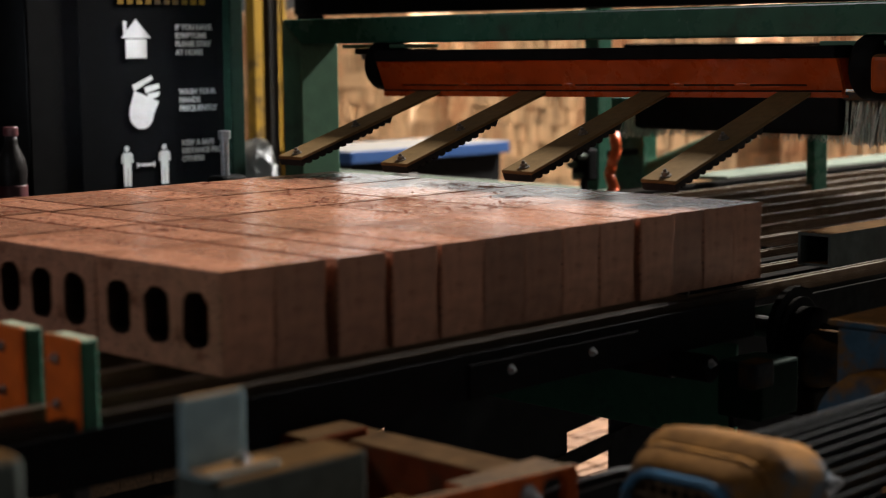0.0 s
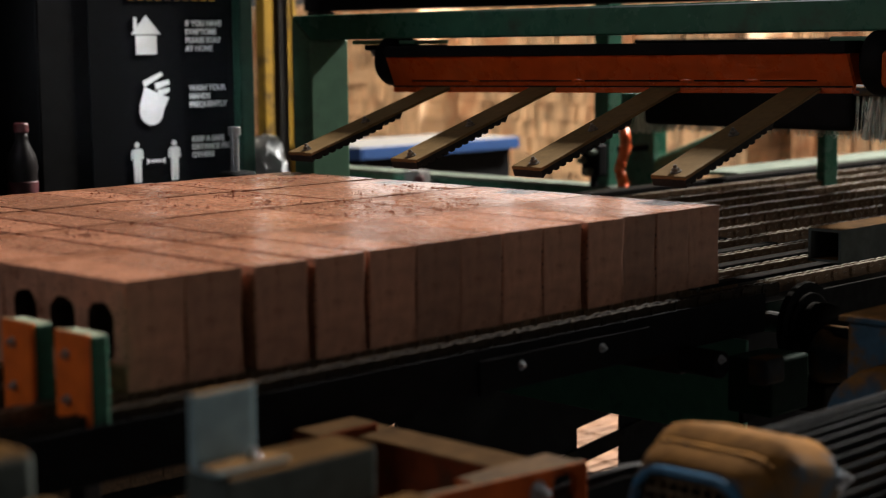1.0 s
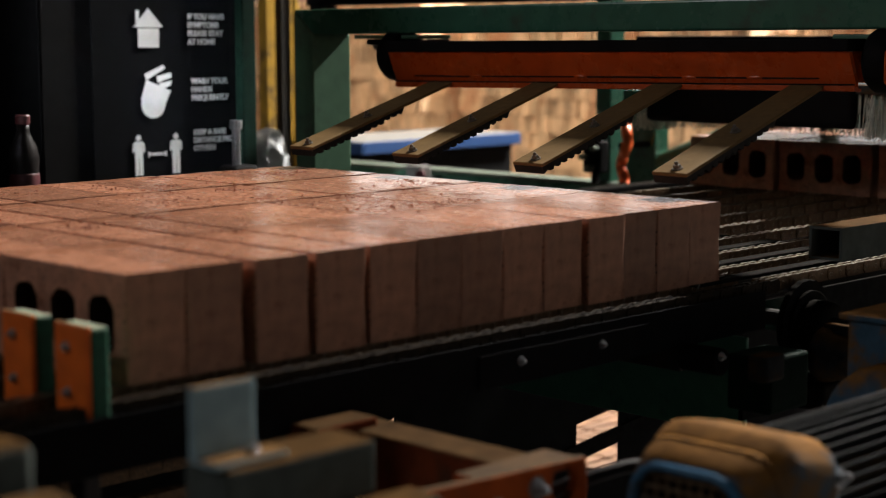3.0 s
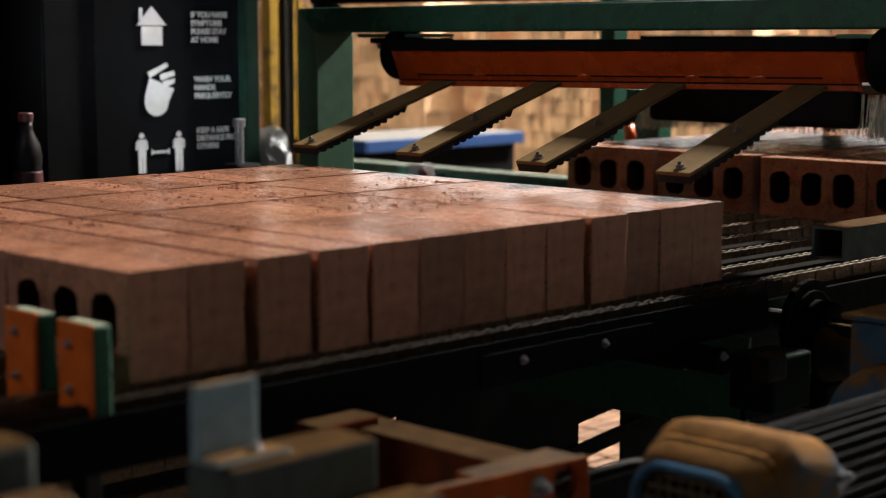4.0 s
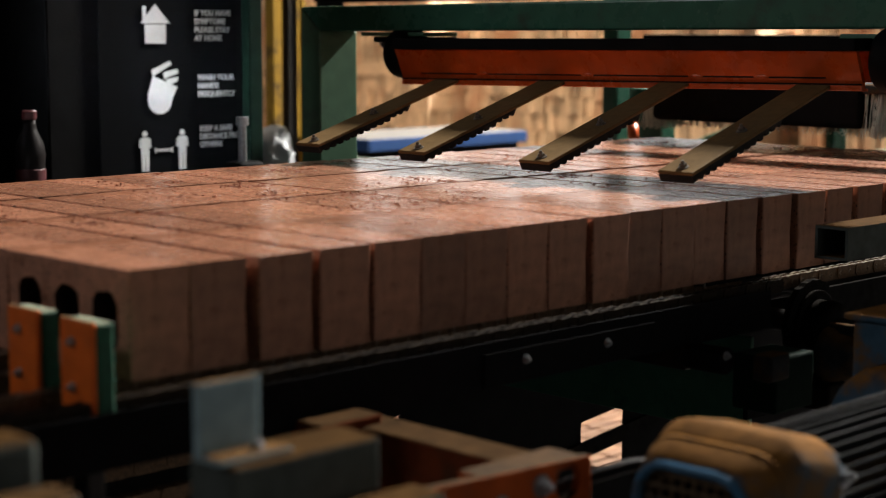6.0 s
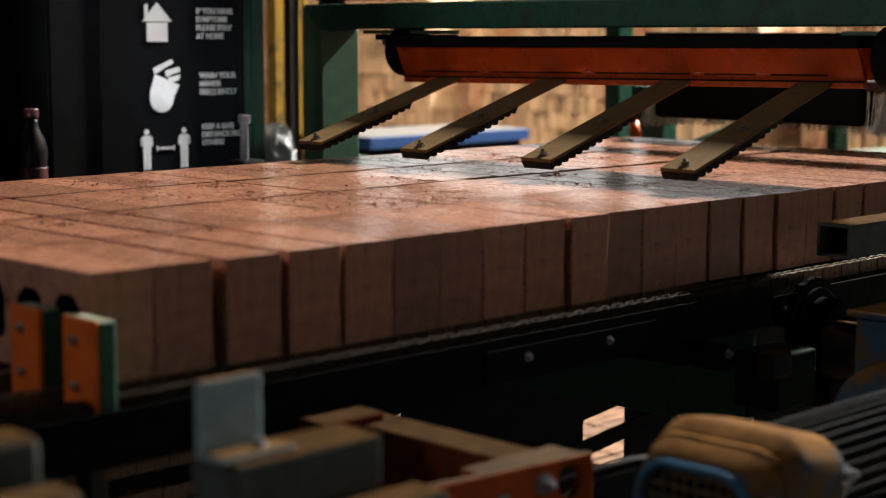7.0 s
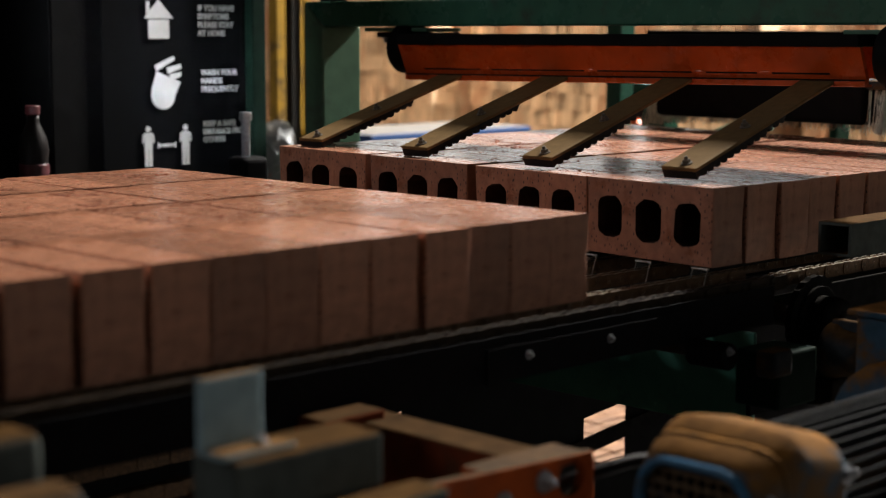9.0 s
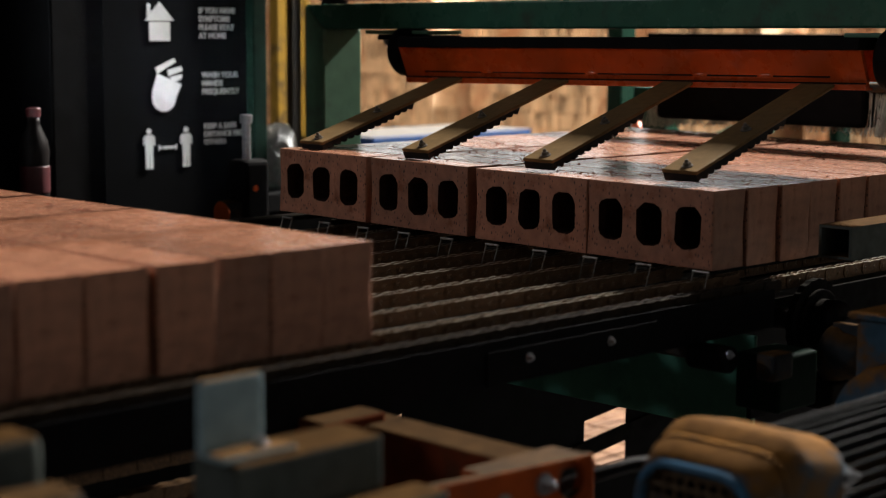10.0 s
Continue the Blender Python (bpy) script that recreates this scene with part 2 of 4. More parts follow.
M_GREY_TUBE = material("grey_green_tube", (0.065, 0.074, 0.068), rough=0.6, gloss=0.02, scale=50, vary=0.2, dirt=(0.06, 0.06, 0.055), dirt_at=0.55, dirt_scale=10, bump=0.08,
                       top_dust=(0.060, 0.030, 0.009))
M_BLUE = material("blue_motor_paint", (0.036, 0.075, 0.110), rough=0.55, gloss=0.05, scale=60, vary=0.2, dirt=(0.11, 0.062, 0.026), dirt_at=0.45, dirt_scale=16, bump=0.12,
                  top_dust=(0.15, 0.068, 0.016))
M_RIM = material("bare_blue_enamel", (0.030, 0.105, 0.19), rough=0.45, gloss=0.3, scale=60, vary=0.2, dirt=(0.05, 0.05, 0.045), dirt_at=0.56, dirt_scale=22, bump=0.1)
M_DUSTY_CAST = material("dust_covered_casting", (0.030, 0.034, 0.038), rough=0.65, gloss=0.03, scale=60, vary=0.25, dirt=(0.075, 0.045, 0.022), dirt_at=0.5, dirt_scale=12, bump=0.15,
                        top_dust=(0.066, 0.035, 0.013))
M_POSTER = material("black_poster", (0.0035, 0.0038, 0.0045), rough=0.7, gloss=0.03, scale=20, vary=0.1, bump=0.02)
M_WHITE_PRINT = material("white_print", (0.84, 0.85, 0.85), rough=0.5, scale=40, vary=0.06, bump=0.02)
M_YELLOW = material("yellow_paint", (0.36, 0.20, 0.008), rough=0.5, scale=30, vary=0.15, dirt=(0.05, 0.028, 0.008), dirt_at=0.53, bump=0.06)
M_BLUE_BELT = material("blue_edge_strip", (0.010, 0.050, 0.17), rough=0.5, scale=30, vary=0.1, bump=0.05)
M_PALE_TOP = material("pale_board", (0.13, 0.125, 0.12), rough=0.8, gloss=0.1, scale=20, vary=0.12, bump=0.05)
M_STACK = material("buff_brick", (0.56, 0.385, 0.24), rough=0.8, scale=30, vary=0.2, dirt=(0.46, 0.22, 0.11), dirt_at=0.50, dirt_scale=2.2, bump=0.3, island=0.36)
M_FLOOR_BRICK = material("brown_red_brick", (0.165, 0.084, 0.044), rough=0.8, scale=30, vary=0.2, dirt=(0.09, 0.04, 0.02), dirt_at=0.52, dirt_scale=9, bump=0.3, island=0.3)
M_PALLET = material("pallet_wood", (0.36, 0.24, 0.13), rough=0.8, scale=40, vary=0.25, bump=0.2, stretch=(1, 6, 6))
M_CONCRETE = material("factory_concrete", (0.052, 0.046, 0.041), rough=0.85, scale=8, vary=0.2, dirt=(0.040, 0.035, 0.031), dirt_at=0.5, dirt_scale=1.2, bump=0.2)
M_WALL = material("dark_sheet_wall", (0.030, 0.027, 0.025), rough=0.8, scale=3, vary=0.2, dirt=(0.022, 0.020, 0.018), dirt_at=0.55, dirt_scale=0.8, bump=0.1)
M_BRISTLE = material("pale_bristle", (0.42, 0.46, 0.40), rough=0.6, scale=100, vary=0.25, bump=0.1, island=0.35)
M_RED = material("red_orange_plastic", (0.85, 0.13, 0.02), rough=0.4, scale=30, vary=0.1, bump=0.03)
M_BAG = material("translucent_white_plastic", (0.50, 0.52, 0.54), rough=0.6, scale=30, vary=0.15, bump=0.3)
M_LABEL_RED = material("red_label", (0.06, 0.005, 0.008), rough=0.5, scale=40, vary=0.15, bump=0.03)
M_COLA = material("dark_bottle", (0.010, 0.008, 0.008), rough=0.4, gloss=0.15, scale=20, vary=0.2, bump=0.02)


# ---------------------------------------------------------------- mesh helpers
def part(name, bm, mat, parent=None, label="", smooth=False):
    me = bpy.data.meshes.new(name)
    bm.to_mesh(me)
    bm.free()
    if smooth:
        for p in me.polygons:
            p.use_smooth = True
    for k in (mat if isinstance(mat, (list, tuple)) else [mat]):
        me.materials.append(k)
    ob = new(name, me)
    if parent:
        ob.parent = parent
    if label:
        ob["label"] = label
    return ob


def thing(name, at=(0, 0, 0), label="", category="", group="", kind=""):
    ob = new(name)
    ob.location = at
    ob.empty_display_size = 0.05
    return tagged(ob, label, category, group, kind)


def box(x0, x1, y0, y1, z0, z1, bevel=0.0, seg=2, bm=None):
    b = bmesh.new()
    bmesh.ops.create_cube(b, size=1, matrix=Matrix.LocRotScale(((x0 + x1) / 2, (y0 + y1) / 2, (z0 + z1) / 2), None, (x1 - x0, y1 - y0, z1 - z0)))
    if bevel:
        bmesh.ops.bevel(b, geom=b.edges[:], offset=bevel, segments=seg, affect="EDGES", profile=0.5)
    return joined(bm, b)


def joined(bm, b):
    if bm is None:
        return b
    me = bpy.data.meshes.new("tmp")
    b.to_mesh(me)
    b.free()
    bm.from_mesh(me)
    bpy.data.meshes.remove(me)
    return bm


def cyl(a, b, r, seg=20, r2=None, bevel=0.0, bm=None):
    """A cylinder or cone from a to b."""
    a, b = Vector(a), Vector(b)
    d = b - a
    k = bmesh.new()
    bmesh.ops.create_cone(k, cap_ends=True, segments=seg, radius1=r, radius2=r if r2 is None else r2, depth=d.length)
    if bevel:
        es = [e for e in k.edges if len(e.link_faces) == 2 and any(len(f.verts) > 4 for f in e.link_faces)]
        bmesh.ops.bevel(k, geom=es, offset=bevel, segments=2, affect="EDGES", profile=0.5)
    bmesh.ops.transform(k, verts=k.verts[:], matrix=Matrix.Translation((a + b) / 2) @ d.to_track_quat("Z", "Y").to_matrix().to_4x4())
    return joined(bm, k)


def lathe(profile, seg=32, axis="Z", at=(0, 0, 0)):
    """Turned body from (radius, height) pairs."""
    k = bmesh.new()
    rings = []
    for r, h in profile:
        rings.append([k.verts.new((r * math.cos(2 * math.pi * i / seg), r * math.sin(2 * math.pi * i / seg), h)) for i in range(seg)])
    for a, b in zip(rings, rings[1:]):
        for i in range(seg):
            k.faces.new((a[i], a[(i + 1) % seg], b[(i + 1) % seg], b[i]))
    k.faces.new(rings[0][::-1])
    k.faces.new(rings[-1])
    turn = {"Z": Matrix(), "X": Matrix.Rotation(radians(90), 4, "Y"), "Y": Matrix.Rotation(radians(-90), 4, "X")}[axis]
    bmesh.ops.transform(k, verts=k.verts[:], matrix=Matrix.Translation(at) @ turn)
    return k


def extrude_outline(loop, holes, depth, bevel=0.0):
    """A plate in the yz plane with holes, from x = 0 to x = depth."""
    k = bmesh.new()
    edges = []
    for pts in [loop] + list(holes):
        vs = [k.verts.new((0, y, z)) for y, z in pts]
        edges += [k.edges.new((vs[i], vs[(i + 1) % len(vs)])) for i in range(len(vs))]
    bmesh.ops.triangle_fill(k, use_beauty=True, use_dissolve=False, edges=edges)
    faces = k.faces[:]
    out = bmesh.ops.extrude_face_region(k, geom=faces)
    moved = [g for g in out["geom"] if isinstance(g, bmesh.types.BMVert)]
    bmesh.ops.translate(k, verts=moved, vec=(depth, 0, 0))
    bmesh.ops.recalc_face_normals(k, faces=k.faces[:])
    if bevel:
        es = [e for e in k.edges if len(e.link_faces) == 2 and e.calc_face_angle(0) > 0.6]
        bmesh.ops.bevel(k, geom=es, offset=bevel, segments=2, affect="EDGES", profile=0.5)
    return k


def hex_bolt(at, axis, r=0.006, parent=None, name="bolt", mat=None, label="zinc-plated bolt"):
    """Hexagon head with washer and a short thread end."""
    at, axis = Vector(at), Vector(axis)
    b = cyl(at, at + axis * 0.0016, r * 1.5, 18)
    b = cyl(at + axis * 0.0016, at + axis * (0.0016 + r * 0.9), r, 6, bevel=r * 0.08, bm=b)
    b = cyl(at + axis * r * 0.9, at + axis * r * 2.0, r * 0.5, 10, bevel=r * 0.1, bm=b)
    return part(name, b, mat or M_ZINC, parent, label)


# ---------------------------------------------------------------- setting
FLOOR = -1.0
b = bmesh.new()
bmesh.ops.create_grid(b, x_segments=24, y_segments=24, size=10, matrix=Matrix.Translation((3, 3, FLOOR)))
for v in b.verts:
    v.co.z += 0.004 * noise.noise(v.co * 0.7)
tagged(part("floor", b, M_CONCRETE), "worn dusty concrete factory floor under the machines", "floor", kind="structure")
b = box(-7, SOUTH_GAP[0], -7.2, -7, FLOOR - 0.05, CEIL)
box(SOUTH_GAP[1], 13, -7.2, -7, FLOOR - 0.05, CEIL, bm=b)
box(SOUTH_GAP[0], SOUTH_GAP[1], -7.2, -7, FLOOR - 0.05, SOUTH_GAP[2], bm=b)
box(SOUTH_GAP[0], SOUTH_GAP[1], -7.2, -7, SOUTH_GAP[3], CEIL, bm=b)
tagged(part("wall_south", b, M_WALL), "dark sheet metal factory wall with an added opening", "wall", kind="structure")
b = box(-7, NORTH[0], 13, 13.2, FLOOR - 0.05, CEIL)
box(NORTH[1], 13, 13, 13.2, FLOOR - 0.05, CEIL, bm=b)
box(NORTH[0], NORTH[1], 13, 13.2, FLOOR - 0.05, NORTH[2], bm=b)
box(NORTH[0], NORTH[1], 13, 13.2, NORTH[3], CEIL, bm=b)
tagged(part("wall_north", b, M_WALL), "dark sheet metal factory wall with an added window band", "wall", kind="structure")
b = box(-7.2, -7, -7, NOTICE_GAP[0], FLOOR - 0.05, CEIL)
box(-7.2, -7, NOTICE_GAP[0], NOTICE_GAP[1], FLOOR - 0.05, NOTICE_GAP[2], bm=b)
box(-7.2, -7, NOTICE_GAP[0], NOTICE_GAP[1], NOTICE_GAP[3], CEIL, bm=b)
box(-7.2, -7, NOTICE_GAP[1], WEST[0], FLOOR - 0.05, CEIL, bm=b)
box(-7.2, -7, WEST[0], WEST[1], FLOOR - 0.05, WEST[2], bm=b)
box(-7.2, -7, WEST[0], WEST[1], WEST[3], CEIL, bm=b)
box(-7.2, -7, WEST[1], 13, FLOOR - 0.05, CEIL, bm=b)
tagged(part("wall_west", b, M_WALL), "dark sheet metal factory wall with a window and an added opening", "wall", kind="structure")
b = box(13, 13.2, -7, BAND[0], FLOOR - 0.05, CEIL)
box(13, 13.2, BAND[1], 13, FLOOR - 0.05, CEIL, bm=b)
box(13, 13.2, BAND[0], BAND[1], FLOOR - 0.05, BAND[2], bm=b)
box(13, 13.2, BAND[0], BAND[1], BAND[3], CEIL, bm=b)
tagged(part("wall_east", b, M_WALL), "dark sheet metal factory wall with an added window band", "wall", kind="structure")
# ceiling with an unseen opening added for each overhead lamp
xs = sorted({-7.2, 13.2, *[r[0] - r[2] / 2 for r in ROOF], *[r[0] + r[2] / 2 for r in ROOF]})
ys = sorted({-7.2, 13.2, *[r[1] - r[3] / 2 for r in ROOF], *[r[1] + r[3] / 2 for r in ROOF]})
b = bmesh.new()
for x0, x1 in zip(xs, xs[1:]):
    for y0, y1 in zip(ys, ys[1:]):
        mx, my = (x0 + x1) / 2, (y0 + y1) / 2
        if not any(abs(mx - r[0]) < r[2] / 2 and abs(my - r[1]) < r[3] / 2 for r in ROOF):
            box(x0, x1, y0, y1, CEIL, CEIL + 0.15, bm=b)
tagged(part("ceiling", b, M_WALL), "dark factory roof with openings added for area lamps", "ceiling", kind="structure")


# ---------------------------------------------------------------- bricks
BW, BT, BH = 0.2285, 0.0735, 0.1115


def brick_mesh(seed):
    """One extruded brick on edge: three long rounded holes through it, soft uneven arrises. Local: x 0..BT, y 0..BW, z 0..BH."""
    rnd = random.Random(seed)
    loop = [(0, 0), (BW / 2, 0), (BW, 0), (BW, BH / 2), (BW, BH), (BW / 2, BH), (0, BH), (0, BH / 2)]
    holes = []
    for k in (0.195, 0.5, 0.805):
        cy, cz = BW * k + rnd.uniform(-0.001, 0.001), BH * 0.5 + rnd.uniform(-0.001, 0.001)
        w, h, e = 0.0224, 0.0305, 0.013
        pts = [(-w, -h + e), (-w * 0.82, -h + e * 0.4), (-w * 0.4, -h), (w * 0.4, -h), (w * 0.82, -h + e * 0.4), (w, -h + e),
               (w, h - e), (w * 0.82, h - e * 0.4), (w * 0.4, h), (-w * 0.4, h), (-w * 0.82, h - e * 0.4), (-w, h - e)]
        holes.append([(cy + y + rnd.uniform(-0.0013, 0.0013), cz + z + rnd.uniform(-0.0013, 0.0013)) for y, z in pts])
    k = extrude_outline(loop, holes, BT)
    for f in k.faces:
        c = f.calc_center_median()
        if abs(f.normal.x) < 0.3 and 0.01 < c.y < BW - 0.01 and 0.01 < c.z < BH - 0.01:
            f.material_index = 1  # darker clay paints the shade inside the holes
    es = [e for e in k.edges if len(e.link_faces) == 2 and abs(e.calc_face_angle(0) - math.pi / 2) < 0.3 and abs(e.verts[0].co.z - e.verts[1].co.z) < 0.01
          and abs(e.verts[0].co.x - e.verts[1].co.x) < 1e-5 and all(min(v.co.y, BW - v.co.y) < 0.006 or min(v.co.z, BH - v.co.z) < 0.006 for v in e.verts)]
    bmesh.ops.bevel(k, geom=es, offset=0.0012, segments=2, affect="EDGES", profile=0.5)
    upright = [e for e in k.edges if abs(e.verts[0].co.z - e.verts[1].co.z) > 0.02 and abs(e.verts[0].co.x - e.verts[1].co.x) < 1e-4 and abs(e.verts[0].co.y - e.verts[1].co.y) < 1e-4
               and min(e.verts[0].co.y, BW - e.verts[0].co.y) < 1e-4 and len(e.link_faces) == 2]
    if upright:
        bmesh.ops.bevel(k, geom=upright, offset=0.0054, segments=3, affect="EDGES", profile=0.5)
    for v in k.verts:
        d = noise.noise_vector(v.co * 30 + Vector((seed * 7.1, 0, 0)))
        v.co += d * 0.0007
    me = bpy.data.meshes.new("brick")
    k.to_mesh(me)
    k.free()
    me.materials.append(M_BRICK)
    me.materials.append(M_HOLE_SHADE)
    return me


BRICKS = [brick_mesh(s) for s in range(6)]


def crumbs(name, x0, x1, y0, y1, count, seed, parent):
    """Clay crumbs lying in loose drifts on the bricks."""
    rnd = random.Random(seed)
    centres = [(rnd.uniform(x0, x1), rnd.uniform(y0, y1), rnd.uniform(0.008, 0.050)) for _ in range(60)]
    verts, faces = [], []
    for _ in range(count):
        cx, cy, s = rnd.choice(centres)
        x, y = rnd.gauss(cx, s), rnd.gauss(cy, s)
        if not (x0 < x < x1 and y0 < y < y1):
            continue
        r = min(0.0034, 0.0006 + rnd.expovariate(1 / 0.0007))
        base = len(verts)
        for i in range(5):
            a = 2 * math.pi * i / 5 + rnd.uniform(-0.4, 0.4)
            verts.append((x + r * math.cos(a) * rnd.uniform(0.7, 1.3), y + r * math.sin(a) * rnd.uniform(0.7, 1.3), BH - 0.0004))
        verts.append((x + rnd.uniform(-0.3, 0.3) * r, y + rnd.uniform(-0.3, 0.3) * r, BH + r * rnd.uniform(0.45, 0.9)))
        faces += [(base + i, base + (i + 1) % 5, base + 5) for i in range(5)]
    me = bpy.data.meshes.new(name)
    me.from_pydata(verts, [], faces)
    me.materials.append(M_CRUMB)
    ob = new(name, me)
    ob.parent = parent
    return tagged(ob, "red clay crumbs scattered on top", kind="stuff")


def batch(label, row_x, col_y, stagger, seed):
    """A layer of bricks on edge: rows along x, four columns along y. Returns the thing and its bricks row by row."""
    rnd = random.Random(seed)
    top = thing("brick_batch", label=label, category="bricks", group="brick batches on the conveyor")
    rows = []
    for i, x in enumerate(row_x):
        row = []
        for j, y in enumerate(col_y):
            ob = new("brick", BRICKS[rnd.randrange(len(BRICKS))])
            ob.parent = top
            ob.location = (x + rnd.uniform(-0.0012, 0.0012), y + stagger[i] + rnd.uniform(-0.0018, 0.0018), 0)
            ob.rotation_euler = (0, 0, radians(rnd.uniform(-0.25, 0.25)))
            row.append(ob)
        rows.append(row)
    return top, rows


# first batch: pitch along the belt opens at a few rows
GAPS = [0.0012, 0.0120, 0.0108, 0.0095, 0.0015, 0.0012, 0.0040, 0.0020, 0.0080, 0.0012, 0.0010, 0.0010]
FIRST_X = [0.0]
for gap in GAPS:
    FIRST_X.append(FIRST_X[-1] + BT - 0.0010 + gap)
FIRST_Y = [0.0, 0.2300, 0.4675, 0.7085]
first, first_rows = batch("layer of reddish-brown perforated clay bricks on edge, on the outfeed chains", FIRST_X, FIRST_Y,
                          [0.004, 0.003, -0.003, -0.004, -0.002, 0.001, 0.0, 0.001, 0.002, -0.003, 0.001, 0.002, 0.002], 3)
crumbs("clay_grit", 0.02, 0.95, 0.20, 0.93, 6000, 11, first)
SECOND_X = [i * 0.0775 for i in range(13)]
SECOND_Y = [0.0, 0.2300, 0.4790, 0.7190]
second, second_rows = batch("layer of reddish-brown perforated bricks on edge, under the press arms", SECOND_X, SECOND_Y,
                            [0.0, -0.004, -0.007, -0.004, -0.006, -0.008, -0.004, -0.002, 0.0, 0.001, -0.002, 0.0, 0.001], 8)
crumbs("clay_grit", 0.02, 0.98, 0.02, 0.94, 3600, 12, second)


# ---------------------------------------------------------------- chains and conveyor frame
PITCH = 0.0254


def chain_mesh(x0, x1):
    """Roller chain along x: link plates in pairs, rollers between them. The top of the plates is at z = 0."""
    verts, faces, mats = [], [], []

    count = int((x1 - x0) / PITCH)
    for k in range(count):
        x = x0 + k * PITCH
        wide = 0.0088 if k % 2 else 0.0070
        for s in (-1, 1):
            ya, yb = sorted((s * wide, s * (wide - 0.0030)))
            # waisted plate with rounded eyes
            prof = [(-0.0085, -0.014), (-0.0085, -0.005), (-0.0045, 0.0), (0.0045, 0.0), (PITCH / 2, -0.0012), (PITCH - 0.0045, 0.0), (PITCH + 0.0045, 0.0),
                    (PITCH + 0.0085, -0.005), (PITCH + 0.0085, -0.014), (PITCH + 0.004, -0.019), (-0.004, -0.019)]
            i = len(verts)
            n_p = len(prof)
            verts.extend([(x + px, yy, pz) for yy in (ya, yb) for px, pz in prof])
            faces.append(tuple(range(i, i + n_p)))
            faces.append(tuple(range(i + 2 * n_p - 1, i + n_p - 1, -1)))
            mats.extend([1, 1])
            for q in range(n_p):
                r = (q + 1) % n_p
                faces.append((i + q, i + n_p + q, i + n_p + r, i + r))
                mats.append(0 if 2 <= q <= 5 else 1)
        i = len(verts)
        for y in (-0.0038, 0.0038):
            verts.extend([(x + 0.0076 * math.cos((a + 0.5) * math.pi / 4), y, -0.0088 + 0.0076 * math.sin((a + 0.5) * math.pi / 4)) for a in range(8)])
        for a in range(8):
            faces.append((i + a, i + (a + 1) % 8, i + 8 + (a + 1) % 8, i + 8 + a))
            mats.append(0)
        i = len(verts)
        for y in (-0.0098, 0.0098):
            verts.extend([(x + 0.0032 * math.cos(a * math.pi / 4), y, -0.0100 + 0.0032 * math.sin(a * math.pi / 4)) for a in range(8)])
        faces.append(tuple(range(i, i + 8)))
        faces.append(tuple(range(i + 15, i + 7, -1)))
        mats.extend([1, 1])
        for a in range(8):
            faces.append((i + a, i + (a + 1) % 8, i + 8 + (a + 1) % 8, i + 8 + a))
            mats.append(0)
    me = bpy.data.meshes.new("chain")
    me.from_pydata(verts, [], faces)
    me.materials.append(M_CHAIN)
    me.materials.append(M_CHAIN_SIDE)
    me.polygons.foreach_set("material_index", mats)
    me.update()
    return me


def chain_set(name, label, x0, x1, ys, z):
    top = thing(name, (0, 0, z), label, "conveyor chain", "conveyor chains")
    me = chain_mesh(x0, x1)
    for y in ys:
        ob = new("chain", me)
        ob.parent = top
        ob.location = (0, y, 0)
    return top


out_chains = chain_set("outfeed_chains", "worn steel roller chains carrying the outgoing bricks", -2.6, 0.16,
                       [0.034 + 0.1020 * k for k in range(9)], -0.001)
in_chains = chain_set("infeed_chains", "bright steel roller chains bringing the next bricks in", 0.14, 3.6, [-0.030 + 0.1060 * k for k in range(10)], 0.0)

# Near chain apart from the others, its colour lowered for the shade there.
edge_chain = thing("edge_chain", (0, 0, -0.001), "roller chain along the side rail, shade put into its colour", "conveyor chain", "conveyor chains")
edge_mesh = chain_mesh(-2.6, 0.16)
edge_mesh.materials.clear()
for mm in (M_EDGE_CHAIN, M_STEEL_DARK):
    edge_mesh.materials.append(mm)
o = new("chain", edge_mesh)
o.parent = edge_chain
o.location = (0, -0.038, 0)
part("wear_strip", box(-2.6, 0.16, -0.041, -0.035, -0.0225, -0.0195, 0.0005, 1), M_STEEL_DARK, edge_chain)

ret = thing("return_chains", (0, 0, -0.195), "dark chains running back below the conveyor", "conveyor chain", "conveyor chains")
# Return chains take darker materials than the carrying chains.
ret_mesh = chain_mesh(-2.4, -0.5)
ret_mesh.materials.clear()
for mm in (M_CHAIN_SIDE, M_STEEL_DARK):
    ret_mesh.materials.append(mm)
for y in (0.245, 0.375, 0.60, 0.80):
    o = new("chain", ret_mesh)
    o.parent = ret
    o.location = (0, y, 0)

# guide bars below the chains
bed = thing("conveyor_bed", label="dark oily steel guide bars under the conveyor chains", category="conveyor")
for k in range(9):
    y = 0.034 + 0.1020 * k
    part("guide_bar", box(-2.6, 0.10, y - 0.007, y + 0.007, -0.062, -0.024, 0.002), M_STEEL_DARK, bed)
for k in range(1, 10):
    y = -0.030 + 0.1060 * k
    part("guide_bar", box(0.12, 3.6, y - 0.007, y + 0.007, -0.062, -0.0225, 0.002), M_STEEL_DARK, bed)
for x in (-2.2, -1.25, -0.72, 0.62, 1.5, 2.6):
    part("cross_member", box(x - 0.03, x + 0.03, -0.013, 1.05, -0.145, -0.0625, 0.004), M_STEEL_DARK, bed)
# slotted wear strips between the outgoing chains
for y in (0.085, 0.187, 0.289):
    part("wear_strip", box(-0.62, -0.20, y - 0.010, y + 0.010, -0.030, -0.016, 0.003), M_CHAIN_SIDE, bed, "rusty slotted wear strip")

rail = thing("side_rail", label="dust-topped dark steel side rail of the conveyor", category="rail")
part("web", box(-2.6, 0.06, -0.062, -0.018, -0.064, -0.024, 0.003), M_RAIL, rail)
